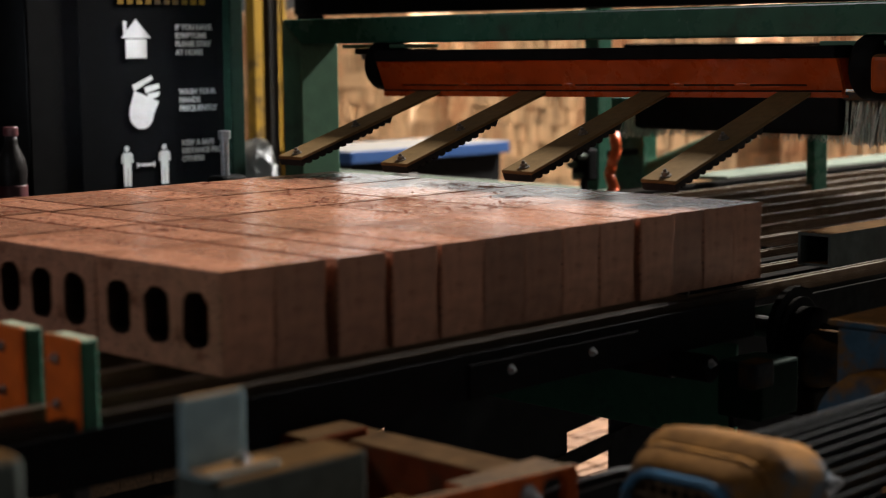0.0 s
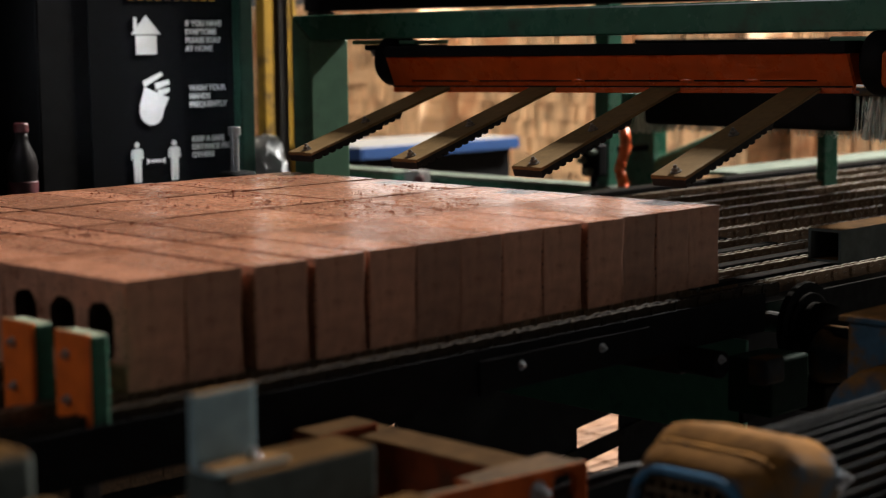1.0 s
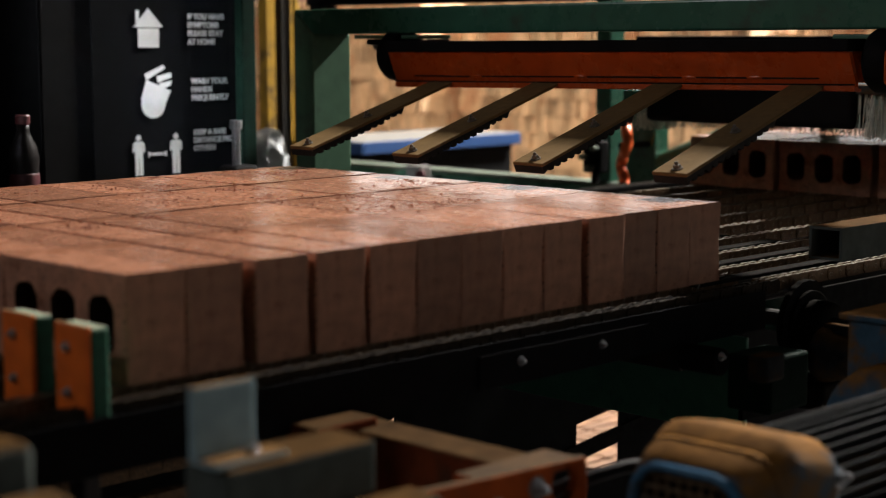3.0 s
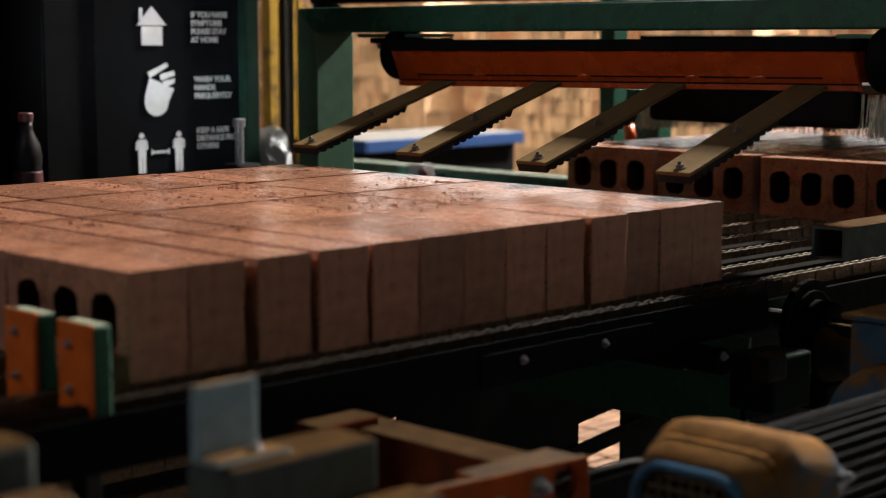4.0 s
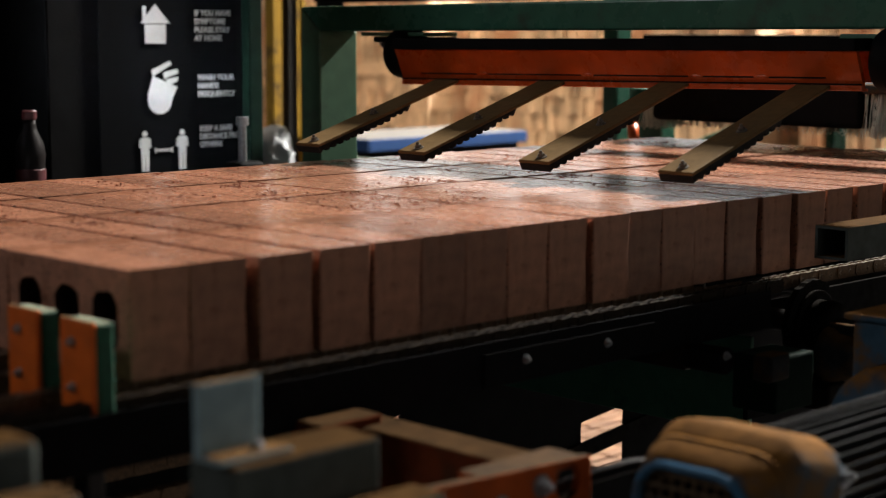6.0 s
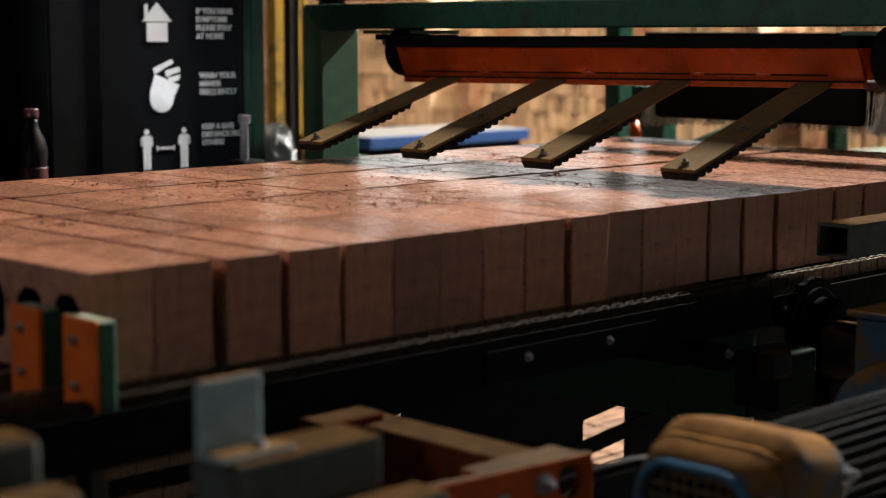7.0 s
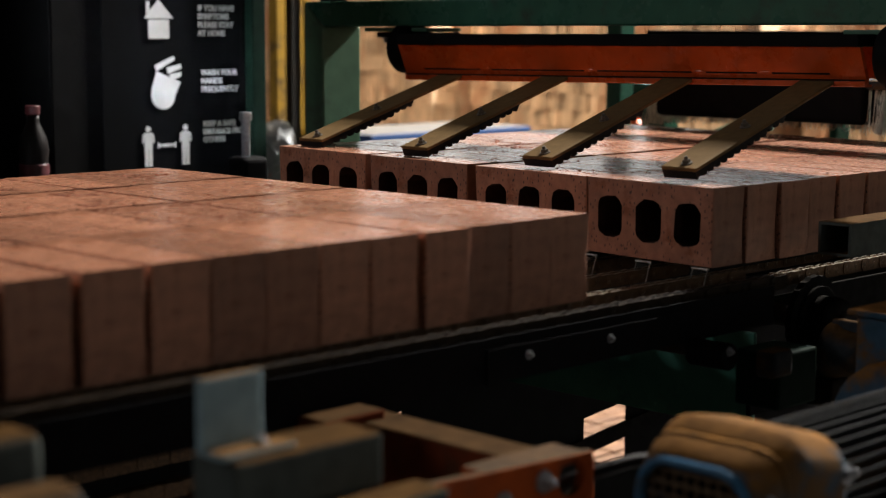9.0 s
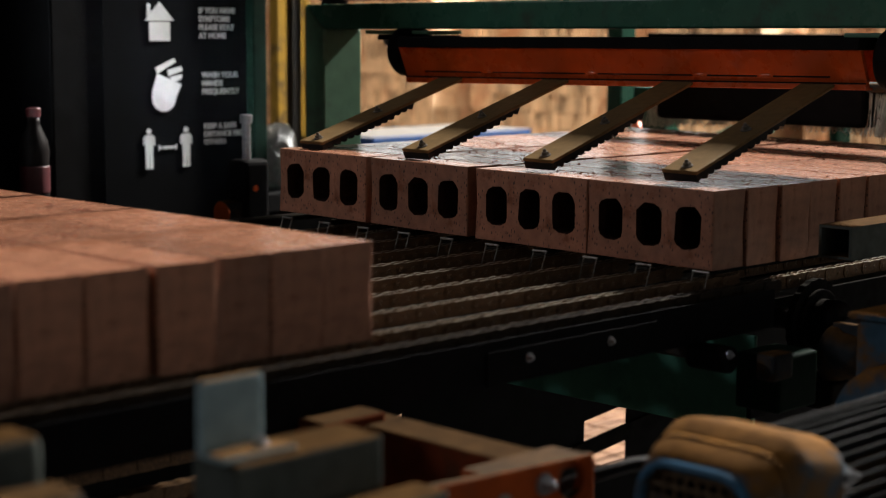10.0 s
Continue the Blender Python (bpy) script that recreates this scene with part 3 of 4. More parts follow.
# Lip and joint plate are black to carry the same near-side shade.
part("lip", box(-2.6, 0.06, -0.0645, -0.0630, -0.063, -0.009), M_BLACK, rail, "black edge lip")
part("joint_plate", box(-0.52, -0.205, -0.0670, -0.0648, -0.062, -0.022), M_BLACK, rail)
for x in (-0.450, -0.300):
    hex_bolt((x, -0.067, -0.036), (0, -1, 0), 0.0038, rail)
far_rail = thing("far_side_rail", label="dark steel side rail behind the conveyor", category="rail")
part("web", box(-2.6, 3.6, 1.055, 1.10, -0.120, -0.005, 0.003), M_RAIL, far_rail)
# Pale sheet added where the infeed tops shine white.
part("sheen_sheet", box(1.67, 3.6, 1.101, 1.24, -0.012, -0.001, 0.003), M_MINT, far_rail, "pale mint sheet added for the bright sheen of the infeed")
infeed_rail = thing("infeed_rail", label="dark steel side rail of the infeed conveyor", category="rail")
part("web", box(0.20, 3.6, -0.062, -0.057, -0.150, -0.021, 0.001), M_RAIL, infeed_rail)
part("stiffener", box(0.60, 3.6, -0.0565, -0.046, -0.150, -0.100, 0.002), M_RAIL, infeed_rail)

# sprocket at the start of the infeed chains
sprocket = thing("sprocket", (0.165, -0.062, -0.070), "dark oily chain sprocket with a rounded hub", "sprocket")
k = []
for i in range(48):
    a = 2 * math.pi * i / 48
    r = 0.0655 if i % 2 else 0.0635
    k.append((r * math.cos(a), r * math.sin(a)))
b = extrude_outline(k, [], 0.010)
bmesh.ops.transform(b, verts=b.verts[:], matrix=Matrix.Rotation(radians(-90), 4, "Z") @ Matrix.Translation((-0.005, 0, 0)))
part("toothed_disc", b, M_RAIL, sprocket)
part("hub", lathe([(0.014, -0.03), (0.034, -0.028), (0.037, -0.02), (0.037, 0.02), (0.02, 0.028)], 28, "Y", (0, -0.018, 0)), M_RAIL, sprocket, smooth=True)
part("ring", lathe([(0.046, -0.004), (0.050, -0.006), (0.050, 0.0), (0.046, 0.0)], 36, "Y", (0, -0.006, 0)), M_RAIL, sprocket, smooth=True)
hs2 = thing("shaft_bearing", (0.110, -0.150, -0.098), "dusty cast flange bearing below the chain wheel", "bearing")
part("housing", lathe([(0.012, -0.034), (0.026, -0.032), (0.031, -0.020), (0.034, 0.0), (0.040, 0.010), (0.040, 0.022), (0.02, 0.024)], 32, "Y"), M_DUSTY_CAST, hs2, smooth=True)
part("rib", box(-0.006, 0.006, -0.026, 0.020, 0.024, 0.046, 0.003), M_DUSTY_CAST, hs2)
part("bracket", box(-0.03, 0.05, 0.0, 0.075, -0.075, -0.036, 0.004), M_RAIL, hs2)
shaft = tagged(part("drive_shaft", cyl((0.165, -0.30, -0.070), (0.165, 1.05, -0.070), 0.016, 20, bevel=0.002), M_STEEL_DARK), "dark steel drive shaft through the sprocket", "shaft")

# lift forks that raise the waiting batch
lift = thing("lift_fork", label="thin bent steel lift prongs under the waiting bricks", category="lift")
for k in range(10):
    y = 0.016 + 0.1005 * k
    b = None
    for s in (-0.0125, 0.0125):
        b = cyl((-0.004, y + s, -0.002), (-0.030, y + s, -0.075), 0.0012, 8, bm=b)
    b = cyl((-0.004, y - 0.0142, -0.002), (-0.004, y + 0.0142, -0.002), 0.0019, 8, bm=b)
    part("prong", b, M_BOLT, lift)
    part("carrier", box(0.0, 0.50, y - 0.0115, y + 0.0115, -0.0060, -0.0005, 0.001, 1), M_RAIL, lift)
part("lift_beam", box(-0.060, -0.020, -0.01, 0.95, -0.115, -0.072, 0.004), M_STEEL_DARK, lift)

# end stops
stops = []
for y in (0.004, 0.100):
    s = thing("end_stop", (-1.034, y, 0), "orange steel end stop faced with green rubber", "stop", "end stops")
    part("block", box(0, 0.0058, -0.0545, 0, -0.045, 0.0765, 0.0018), M_STOP, s)
    part("rubber_pad", box(0.006, 0.0255, -0.0550, 0.0005, -0.045, 0.0745, 0.003), M_RUBBER_GREEN, s, "green rubber pad")
    for z in (0.054, 0.010):
        hex_bolt((0, -0.021, z), (-1, 0, 0), 0.0034, s)
    part("stem", box(0.002, 0.022, -0.040, -0.012, -0.26, -0.0455, 0.003), M_STEEL_DARK, s)
    stops.append(s)


# ---------------------------------------------------------------- gantry with the press arms
gantry = thing("gantry", label="green enamelled box section gantry over the conveyor", category="gantry")
GX0, GX1, GZ0, GZ1, GY = 0.400, 0.506, 0.3455, 0.397, 1.350
# mitred frame seen from the infeed side
b = bmesh.new()
pts = [(GY, GZ1), (-0.75, GZ1), (-0.75, GZ0), (GY - 0.0585, GZ0)]
vs = [[b.verts.new((x, y, z)) for y, z in pts] for x in (GX0, GX1)]
b.faces.new(vs[0])
b.faces.new(vs[1][::-1])
for i in range(4):
    b.faces.new((vs[0][i], vs[1][i], vs[1][(i + 1) % 4], vs[0][(i + 1) % 4]))
bmesh.ops.recalc_face_normals(b, faces=b.faces[:])
bmesh.ops.bevel(b, geom=b.edges[:], offset=0.004, segments=3, affect="EDGES", profile=0.5)
for v in b.verts:
    v.co.z += (GY - v.co.y) * 0.0052  # the beam rises a little towards its near end
part("cross_beam", b, M_GREEN, gantry)
b = bmesh.new()
pts = [(GY, GZ1 - 0.001), (GY, FLOOR), (GY - 0.0585, FLOOR), (GY - 0.0585, GZ0 - 0.001)]
vs = [[b.verts.new((x, y, z)) for y, z in pts] for x in (GX0, GX1)]
b.faces.new(vs[0])
b.faces.new(vs[1][::-1])
for i in range(4):
    b.faces.new((vs[0][i], vs[1][i], vs[1][(i + 1) % 4], vs[0][(i + 1) % 4]))
bmesh.ops.recalc_face_normals(b, faces=b.faces[:])
bmesh.ops.bevel(b, geom=b.edges[:], offset=0.004, segments=3, affect="EDGES", profile=0.5)
part("post", b, M_GREEN_POST, gantry)
part("post", box(GX0, GX1, -0.81, -0.7515, FLOOR, GZ1, 0.004), M_GREEN_POST, gantry)

press = thing("press_bar", label="orange folded steel bar carrying four press arms", category="machine part")
# folded section: leaning face, top return, slotted lower lip
sec = [(0.360, 0.3225), (0.3825, 0.2635), (0.3850, 0.2475), (0.3990, 0.2475), (0.3990, 0.2520), (0.3900, 0.2530), (0.3900, 0.2660), (0.3690, 0.3215)]
b = bmesh.new()
vs = [[b.verts.new((x, y, z)) for x, z in sec] for y in (-0.003, 1.020)]
b.faces.new(vs[0])
b.faces.new(vs[1][::-1])
for i in range(len(sec)):
    b.faces.new((vs[0][i], vs[1][i], vs[1][(i + 1) % len(sec)], vs[0][(i + 1) % len(sec)]))
bmesh.ops.recalc_face_normals(b, faces=b.faces[:])


def leaned(bm):
    """The bar is 60 mm deep and hangs 10 mm higher at its near end."""
    for v in bm.verts:
        far = v.co.y / 1.02
        v.co.z = 0.2570 - 0.0140 * far + (v.co.z - 0.2475) * (0.82 + 0.09 * far)
    return bm


part("face_plate", leaned(b), M_ORANGE, press)
part("lip", leaned(box(0.3795, 0.3845, -0.003, 1.020, 0.2485, 0.2590, 0.001)), M_ORANGE, press)
# A black strip draws the shaded step between face plate and lip.
part("lip_shade", leaned(box(0.3785, 0.3815, -0.002, 1.019, 0.2593, 0.2618)), M_BLACK, press, "black strip for the shade above the lip")
part("top_return", leaned(box(0.355, 0.46, -0.003, 1.020, 0.3230, 0.3460, 0.002)), M_BLACK, press, "black top flange")
part("back_plate", leaned(box(0.455, 0.46, -0.003, 1.020, 0.262, 0.3225, 0.001)), M_ORANGE, press)
# stitched slots along the face
for y0, y1 in ((0.965, 0.815), (0.785, 0.56), (0.53, 0.325), (0.295, 0.195), (0.165, 0.06)):
    part("slot", leaned(box(0.3785, 0.3802, min(y0, y1), max(y0, y1), 0.2705, 0.2735)), M_BLACK, press, "dark slot")
for y in (0.545, 0.31, 0.80, 0.18):
    b = bmesh.new()
    bmesh.ops.create_icosphere(b, subdivisions=2, radius=1, matrix=Matrix.LocRotScale((0.3795, y, 0.2735), None, (0.0022, 0.014, 0.0042)))
    for v in b.verts:
        v.co += noise.noise_vector(v.co * 120) * 0.0009
    part("weld", leaned(b), M_ORANGE, press, smooth=True)

ARM_Y = [0.083, 0.355, 0.629, 0.895]
for n_arm, y in enumerate(ARM_Y):
    ang = math.atan2(0.2605 - 0.0120 * y - 0.1435, 0.380 - 0.030)
    arm = thing("arm", (0.030, y, 0.1435), "bronze-painted flat steel press arm with a ribbed rubber pad")
    arm.parent = press
    del arm["label"]
    L = 0.372
    ux, uz = math.cos(ang), math.sin(ang)

    def along(s, n, _ux=ux, _uz=uz):
        return (s * _ux - n * _uz, s * _uz + n * _ux)

    def strip(s0, s1, n0, n1, hw, mat, name, label=""):
        k = bmesh.new()
        q = [along(s0, n0), along(s1, n0), along(s1, n1), along(s0, n1)]
        w = [[k.verts.new((x, yy, z)) for x, z in q] for yy in (-hw, hw)]
        k.faces.new(w[0])
        k.faces.new(w[1][::-1])
        for i in range(4):
            k.faces.new((w[0][i], w[1][i], w[1][(i + 1) % 4], w[0][(i + 1) % 4]))
        bmesh.ops.recalc_face_normals(k, faces=k.faces[:])
        bmesh.ops.bevel(k, geom=k.edges[:], offset=0.0012, segments=2, affect="EDGES", profile=0.5)
        return part(name, k, mat, arm, label)

    strip(0.0, L, 0.0, 0.0055, 0.0310, M_ARM, "flat_bar", "bronze-painted flat bar")
    # ribbed rubber: a slab with teeth below
    k = bmesh.new()
    prof = [(0.000, -0.0005), (0.235, -0.0005), (0.225, -0.010)]
    teeth = 12
    for i in range(teeth):
        s = 0.215 - i * (0.205 / teeth)
        dep = -0.009 - 0.003 * (1 if i > 1 else 0)
        prof += [(s, dep + 0.005), (s - 0.003, dep), (s - 0.010, dep), (s - 0.013, dep + 0.005)]
    prof += [(0.002, -0.012)]
    w = [[k.verts.new((along(s, q)[0], yy, along(s, q)[1])) for s, q in prof] for yy in (-0.0298, 0.0298)]
    k.faces.new(w[0])
    k.faces.new(w[1][::-1])
    for i in range(len(prof)):
        k.faces.new((w[0][i], w[1][i], w[1][(i + 1) % len(prof)], w[0][(i + 1) % len(prof)]))
    bmesh.ops.recalc_face_normals(k, faces=k.faces[:])
    part("rubber_pad", k, M_RUBBER, arm, "black ribbed rubber pad")
    for s in (0.016, 0.165):
        x, z = along(s, 0.0055)
        nx, nz = -uz, ux
        hex_bolt((x, -0.004, z), (nx, 0, nz), 0.0056, arm, mat=M_BOLT, label="dull dark bolt")

# hanging bearings of the press bar
for y0, y1, flip in ((0.985, 1.168, 1), (-0.19, 0.055, -1)):
    hb = thing("bar_bearing", label="black cast bearing bracket under the green gantry beam", category="bracket", group="bar bearings")
    part("pad", box(0.405, 0.50, y0, y1, 0.3365, 0.3445, 0.002), M_GREEN_POST, hb, "green mounting pad")
    yc = 1.052 if flip > 0 else -0.035
    part("flange", box(0.41, 0.49, yc - 0.075, yc + 0.085, 0.325, 0.336, 0.003), M_BLACK, hb)
    b = lathe([(0.02, -0.024), (0.046, -0.022), (0.050, -0.016), (0.050, 0.016), (0.046, 0.022), (0.02, 0.024)], 28, "Y", (0.425, yc, 0.304))
    part("housing", b, M_BLACK, hb, smooth=True)
    for dy in (-0.055, 0.065):
        hex_bolt((0.418, yc + dy, 0.325), (0, 0, -1), 0.006, hb)
# next orange bar beyond the bearing
nb = thing("neighbour_bar", label="orange folded steel bar beyond the bearing", category="machine part")
part("face_plate", box(0.362, 0.395, -0.70, -0.058, 0.266, 0.325, 0.010, 3), M_ORANGE_DUSTY, nb)

# square tube over the infeed side
ch = thing("square_tube", label="grey-green square steel tube with an open end, dust on top", category="tube")
loop = [(-0.128, 0.0285), (-0.075, 0.0285), (-0.075, 0.0755), (-0.128, 0.0755)]
hole = [(-0.124, 0.0325), (-0.079, 0.0325), (-0.079, 0.0715), (-0.124, 0.0715)]
b = extrude_outline(loop, [hole], 1.6)
bmesh.ops.translate(b, verts=b.verts[:], vec=(0.150, 0, 0))
part("tube", b, M_GREY_TUBE, ch)
part("bracket", box(1.0, 1.05, -0.12, -0.078, -0.15, 0.028, 0.003), M_GREY_TUBE, ch)

# ---------------------------------------------------------------- drive side, near the camera
ft = thing("support_tube", label="grey square steel tube with ochre dust on top", category="tube")
part("tube", box(-1.140, -0.990, -0.400, -0.345, -0.022, 0.0235, 0.004, 3), M_GREY_TUBE, ft)
part("foot", box(-1.06, -1.01, -0.392, -0.352, FLOOR, -0.022, 0.003), M_GREY_TUBE, ft)
part("ledge_plate", box(-1.07, -0.955, -0.440, -0.4005, -0.050, -0.022, 0.003), M_GREY_TUBE, ft, "dusty lower ledge plate")
pl = thing("upright_plate", label="grey primed steel plate standing on the tube", category="plate")
part("plate", box(-1.146, -1.087, -0.367, -0.359, 0.0237, 0.0835, 0.002), M_GREY_PLATE, pl)
part("foot_flange", box(-1.146, -1.075, -0.393, -0.3672, 0.0237, 0.029, 0.002), M_GREY_PLATE, pl)
hex_bolt((-1.100, -0.380, 0.029), (0, 0, 1), 0.0042, pl)

ob_ = thing("orange_bracket", label="orange bolted steel bracket, dusty on top", category="bracket")
hole = [(-0.705 + 0.018 * math.cos(a * math.pi / 10), -0.079 + 0.018 * math.sin(a * math.pi / 10)) for a in range(20)]
b = extrude_outline([(-0.97, -0.14), (-0.672, -0.14), (-0.672, -0.058), (-0.97, -0.046)], [hole], 0.010, 0.0015)
bmesh.ops.transform(b, verts=b.verts[:], matrix=Matrix.Translation((0, -0.345, 0)) @ Matrix(((0, 1, 0, 0), (-1, 0, 0, 0), (0, 0, 1, 0), (0, 0, 0, 1))))
part("front_plate", b, M_ORANGE_DUSTY, ob_)
part("top_flange", box(-0.80, -0.672, -0.345, -0.30, -0.070, -0.060, 0.002), M_ORANGE_DUSTY, ob_)
part("side_arm", box(-0.745, -0.690, -0.30, 0.02, -0.130, -0.062, 0.003), M_ORANGE_DARK, ob_)
part("back_plate", box(-0.90, -0.745, -0.02, -0.005, -0.15, -0.125, 0.003), M_ORANGE_DARK, ob_)
part("end_tab", box(-0.800, -0.715, -0.105, -0.055, -0.085, -0.052, 0.003), M_ORANGE_DARK, ob_)
for x, z in ((-0.745, -0.075), (-0.80, -0.085)):
    hex_bolt((x, -0.355, z), (0, -1, 0), 0.0075, ob_)

# geared motor lying along the conveyor
motor = thing("electric_motor", (-0.672, -0.475, -0.110), "dust-covered blue electric motor with a grilled fan cowl", "motor")


def cowl_ring(x, w, h, r, seg=4):
    pts = []
    for cy, cz, a0 in ((w - r, h - r, 0), (-w + r, h - r, 90), (-w + r, -h + r, 180), (w - r, -h + r, 270)):
        for i in range(seg + 1):
            a = radians(a0 + 90 * i / seg)
            pts.append((x, cy + r * math.cos(a), cz + r * math.sin(a)))
    return pts


b = bmesh.new()
COWL = [(0.014, 0.054, 0.053, 0.030), (0.004, 0.061, 0.059, 0.034), (0.0, 0.065, 0.062, 0.036), (0.004, 0.069, 0.066, 0.034), (0.030, 0.0775, 0.0785, 0.034), (0.032, 0.0768, 0.0775, 0.033), (0.034, 0.0768, 0.0775, 0.033),
        (0.036, 0.0785, 0.0805, 0.034), (0.052, 0.082, 0.0875, 0.034), (0.060, 0.083, 0.0905, 0.034), (0.072, 0.083, 0.0890, 0.034), (0.122, 0.082, 0.0790, 0.034), (0.133, 0.077, 0.073, 0.032), (0.135, 0.060, 0.060, 0.030)]
rings = [[b.verts.new(p) for p in cowl_ring(*q, 4)] for q in COWL]
for p, q in zip(rings, rings[1:]):
    for i in range(len(p)):
        b.faces.new((p[i], p[(i + 1) % len(p)], q[(i + 1) % len(q)], q[i]))
b.faces.new(rings[0][::-1])
b.faces.new(rings[-1])
bmesh.ops.recalc_face_normals(b, faces=b.faces[:])
bmesh.ops.bevel(b, geom=[e for e in b.edges if e.calc_face_angle(0) > 0.35], offset=0.003, segments=2, affect="EDGES", profile=0.5)
part("fan_cowl", b, M_BLUE, motor, "blue fan cowl under ochre dust", smooth=True)
for i in range(-4, 5):
    part("grille_bar", cyl((0.003, i * 0.0125, -0.056), (0.003, i * 0.0125, 0.056), 0.0021, 8), M_GRILLE, motor)
for i in range(-4, 5):
    part("grille_bar", cyl((0.001, -0.056, i * 0.0125), (0.001, 0.056, i * 0.0125), 0.0021, 8), M_GRILLE, motor)
# raised rim round the grille
b = bmesh.new()
RIM = [(0.000, 0.066, 0.063, 0.037), (-0.006, 0.0650, 0.0620, 0.036), (-0.007, 0.0625, 0.0595, 0.034), (-0.006, 0.0590, 0.0560, 0.031), (0.004, 0.0585, 0.0555, 0.031)]
rings = [[b.verts.new(p) for p in cowl_ring(*q, 5)] for q in RIM]
for p, q in zip(rings, rings[1:]):
    for i in range(len(p)):
        b.faces.new((p[i], p[(i + 1) % len(p)], q[(i + 1) % len(q)], q[i]))
bmesh.ops.recalc_face_normals(b, faces=b.faces[:])
part("grille_rim", b, M_RIM, motor, "bare blue rim round the grille", smooth=True)
# Solid black disc in place of the unlit depth behind the bars.
part("fan_shade_disc", cyl((0.0075, 0, 0), (0.0118, 0, 0), 0.050, 28), M_BLACK, motor, "black disc for the dark behind the grille")
part("housing", cyl((0.136, 0, 0), (0.47, 0, 0), 0.060, 36, bevel=0.004), M_DUSTY_CAST, motor, smooth=False)
for i in range(40):
    a = 2 * math.pi * i / 40
    b = box(0.141, 0.465, -0.0013, 0.0013, 0.056, 0.076, 0.0006, 1)
    bmesh.ops.transform(b, verts=b.verts[:], matrix=Matrix.Rotation(a, 4, "X"))
    part("cooling_fin", b, M_FIN, motor)
part("end_shield", lathe([(0.03, 0.47), (0.080, 0.472), (0.082, 0.50), (0.055, 0.515)], 36, "X"), M_DUSTY_CAST, motor, smooth=True)
part("name_plate", lathe([(0.0005, -0.0895), (0.014, -0.0890), (0.017, -0.0870), (0.017, -0.0830)], 24, "Y", (0.092, 0, 0.008)), M_GREY_TUBE, motor, "small round grey rating plate")
hex_bolt((0.126, -0.079, 0.044), (0, -1, 0.3), 0.007, motor)
hex_bolt((0.020, -0.066, 0.036), (-1, -1, 0.3), 0.006, motor)
part("terminal_box", box(0.215, 0.30, -0.135, -0.078, -0.06, 0.022, 0.010, 3), M_BLUE, motor, "blue terminal box")
part("foot", box(0.20, 0.44, -0.07, 0.07, -0.105, -0.074, 0.004), M_DUSTY_CAST, motor)
gb = thing("gearbox", (-0.155, -0.36, -0.078), "blue cast gearbox with dusty top beside the conveyor", "gearbox")
part("casing", box(0.060, 0.26, -0.055, 0.075, -0.10, 0.083, 0.012, 4), M_BLUE, gb)
part("cover", lathe([(0.02, 0.0), (0.072, 0.002), (0.075, 0.02), (0.075, 0.05)], 36, "X", (0.012, 0.0, -0.045)), M_BLUE, gb, smooth=True)
part("flange", box(0.055, 0.27, -0.062, 0.082, 0.074, 0.082, 0.002), M_BLUE, gb)
mb = thing("motor_base", label="dark steel base frame under the motor", category="frame")
part("slab", box(-0.60, 0.10, -0.56, -0.29, -0.215, -0.194, 0.004), M_STEEL_DARK, mb)
for x in (-0.5, 0.0):
    part("leg", box(x - 0.03, x + 0.03, -0.50, -0.44, FLOOR, -0.215, 0.004), M_STEEL_DARK, mb)
for y, x0, x1, z in ((-0.545, -0.95, -0.62, -0.165),):
    part("cable_tray", box(x0, x1, y, y + 0.05, z - 0.02, z, 0.003), M_ORANGE_DUSTY, mb, "dusty orange strip")

# black cable that loops from the bracket to the motor
cu = bpy.data.curves.new("cable", "CURVE")
cu.dimensions, cu.bevel_depth, cu.bevel_resolution = "3D", 0.0075, 4
sp = cu.splines.new("NURBS")
CABLE = [(-0.650, -0.260, -0.130), (-0.625, -0.28, -0.112), (-0.585, -0.30, -0.103), (-0.545, -0.31, -0.098), (-0.50, -0.34, -0.105), (-0.45, -0.38, -0.125), (-0.43, -0.41, -0.14)]
sp.points.add(len(CABLE) - 1)
for p, q in zip(sp.points, CABLE):
    p.co = (*q, 1)
sp.order_u, sp.use_endpoint_u = 3, True
tmp = bpy.data.objects.new("cable", cu)
me = bpy.data.meshes.new_from_object(tmp)
bpy.data.objects.remove(tmp)
me.materials.append(M_COLA)
tagged(new("cable", me), "glossy black cable running into the motor", "cable")

# bearing block and clamp pieces beside the rail
bk = thing("bearing_block", (-0.088, 0, 0.006), label="dark dusty bearing block beside the rail", category="bearing")
part("body", box(0.03, 0.12, -0.155, -0.085, -0.160, -0.084, 0.004, 2), M_GREEN_DARK, bk)
part("cap", box(-0.005, 0.040, -0.170, -0.140, -0.110, -0.074, 0.005), M_DUSTY_CAST, bk)
part("lug", cyl((-0.045, -0.13, -0.080), (-0.045, -0.07, -0.080), 0.018, 20, bevel=0.002), M_RAIL, bk)
hex_bolt((-0.05, -0.131, -0.072), (0, -1, 0), 0.004, bk)

# green cross panel below the chains, and the dark skirt with its opening
gp = thing("green_panel", label="green enamelled cross panel under the end of the chains", category="panel")
part("sheet", box(0.128, 0.136, 0.013, 0.98, -0.243, -0.095, 0.002), M_GREEN_PANEL, gp)
part("flange", box(0.1365, 0.146, 0.013, 0.98, -0.243, -0.236, 0.002), M_GREEN_PANEL, gp)
part("end_plate", box(0.110, 0.172, 0.004, 0.0125, -0.215, -0.120, 0.002), M_RAIL, gp, "dark end plate")
sk = thing("machine_skirt", label="dark sheet steel skirt with a cut-out", category="panel")
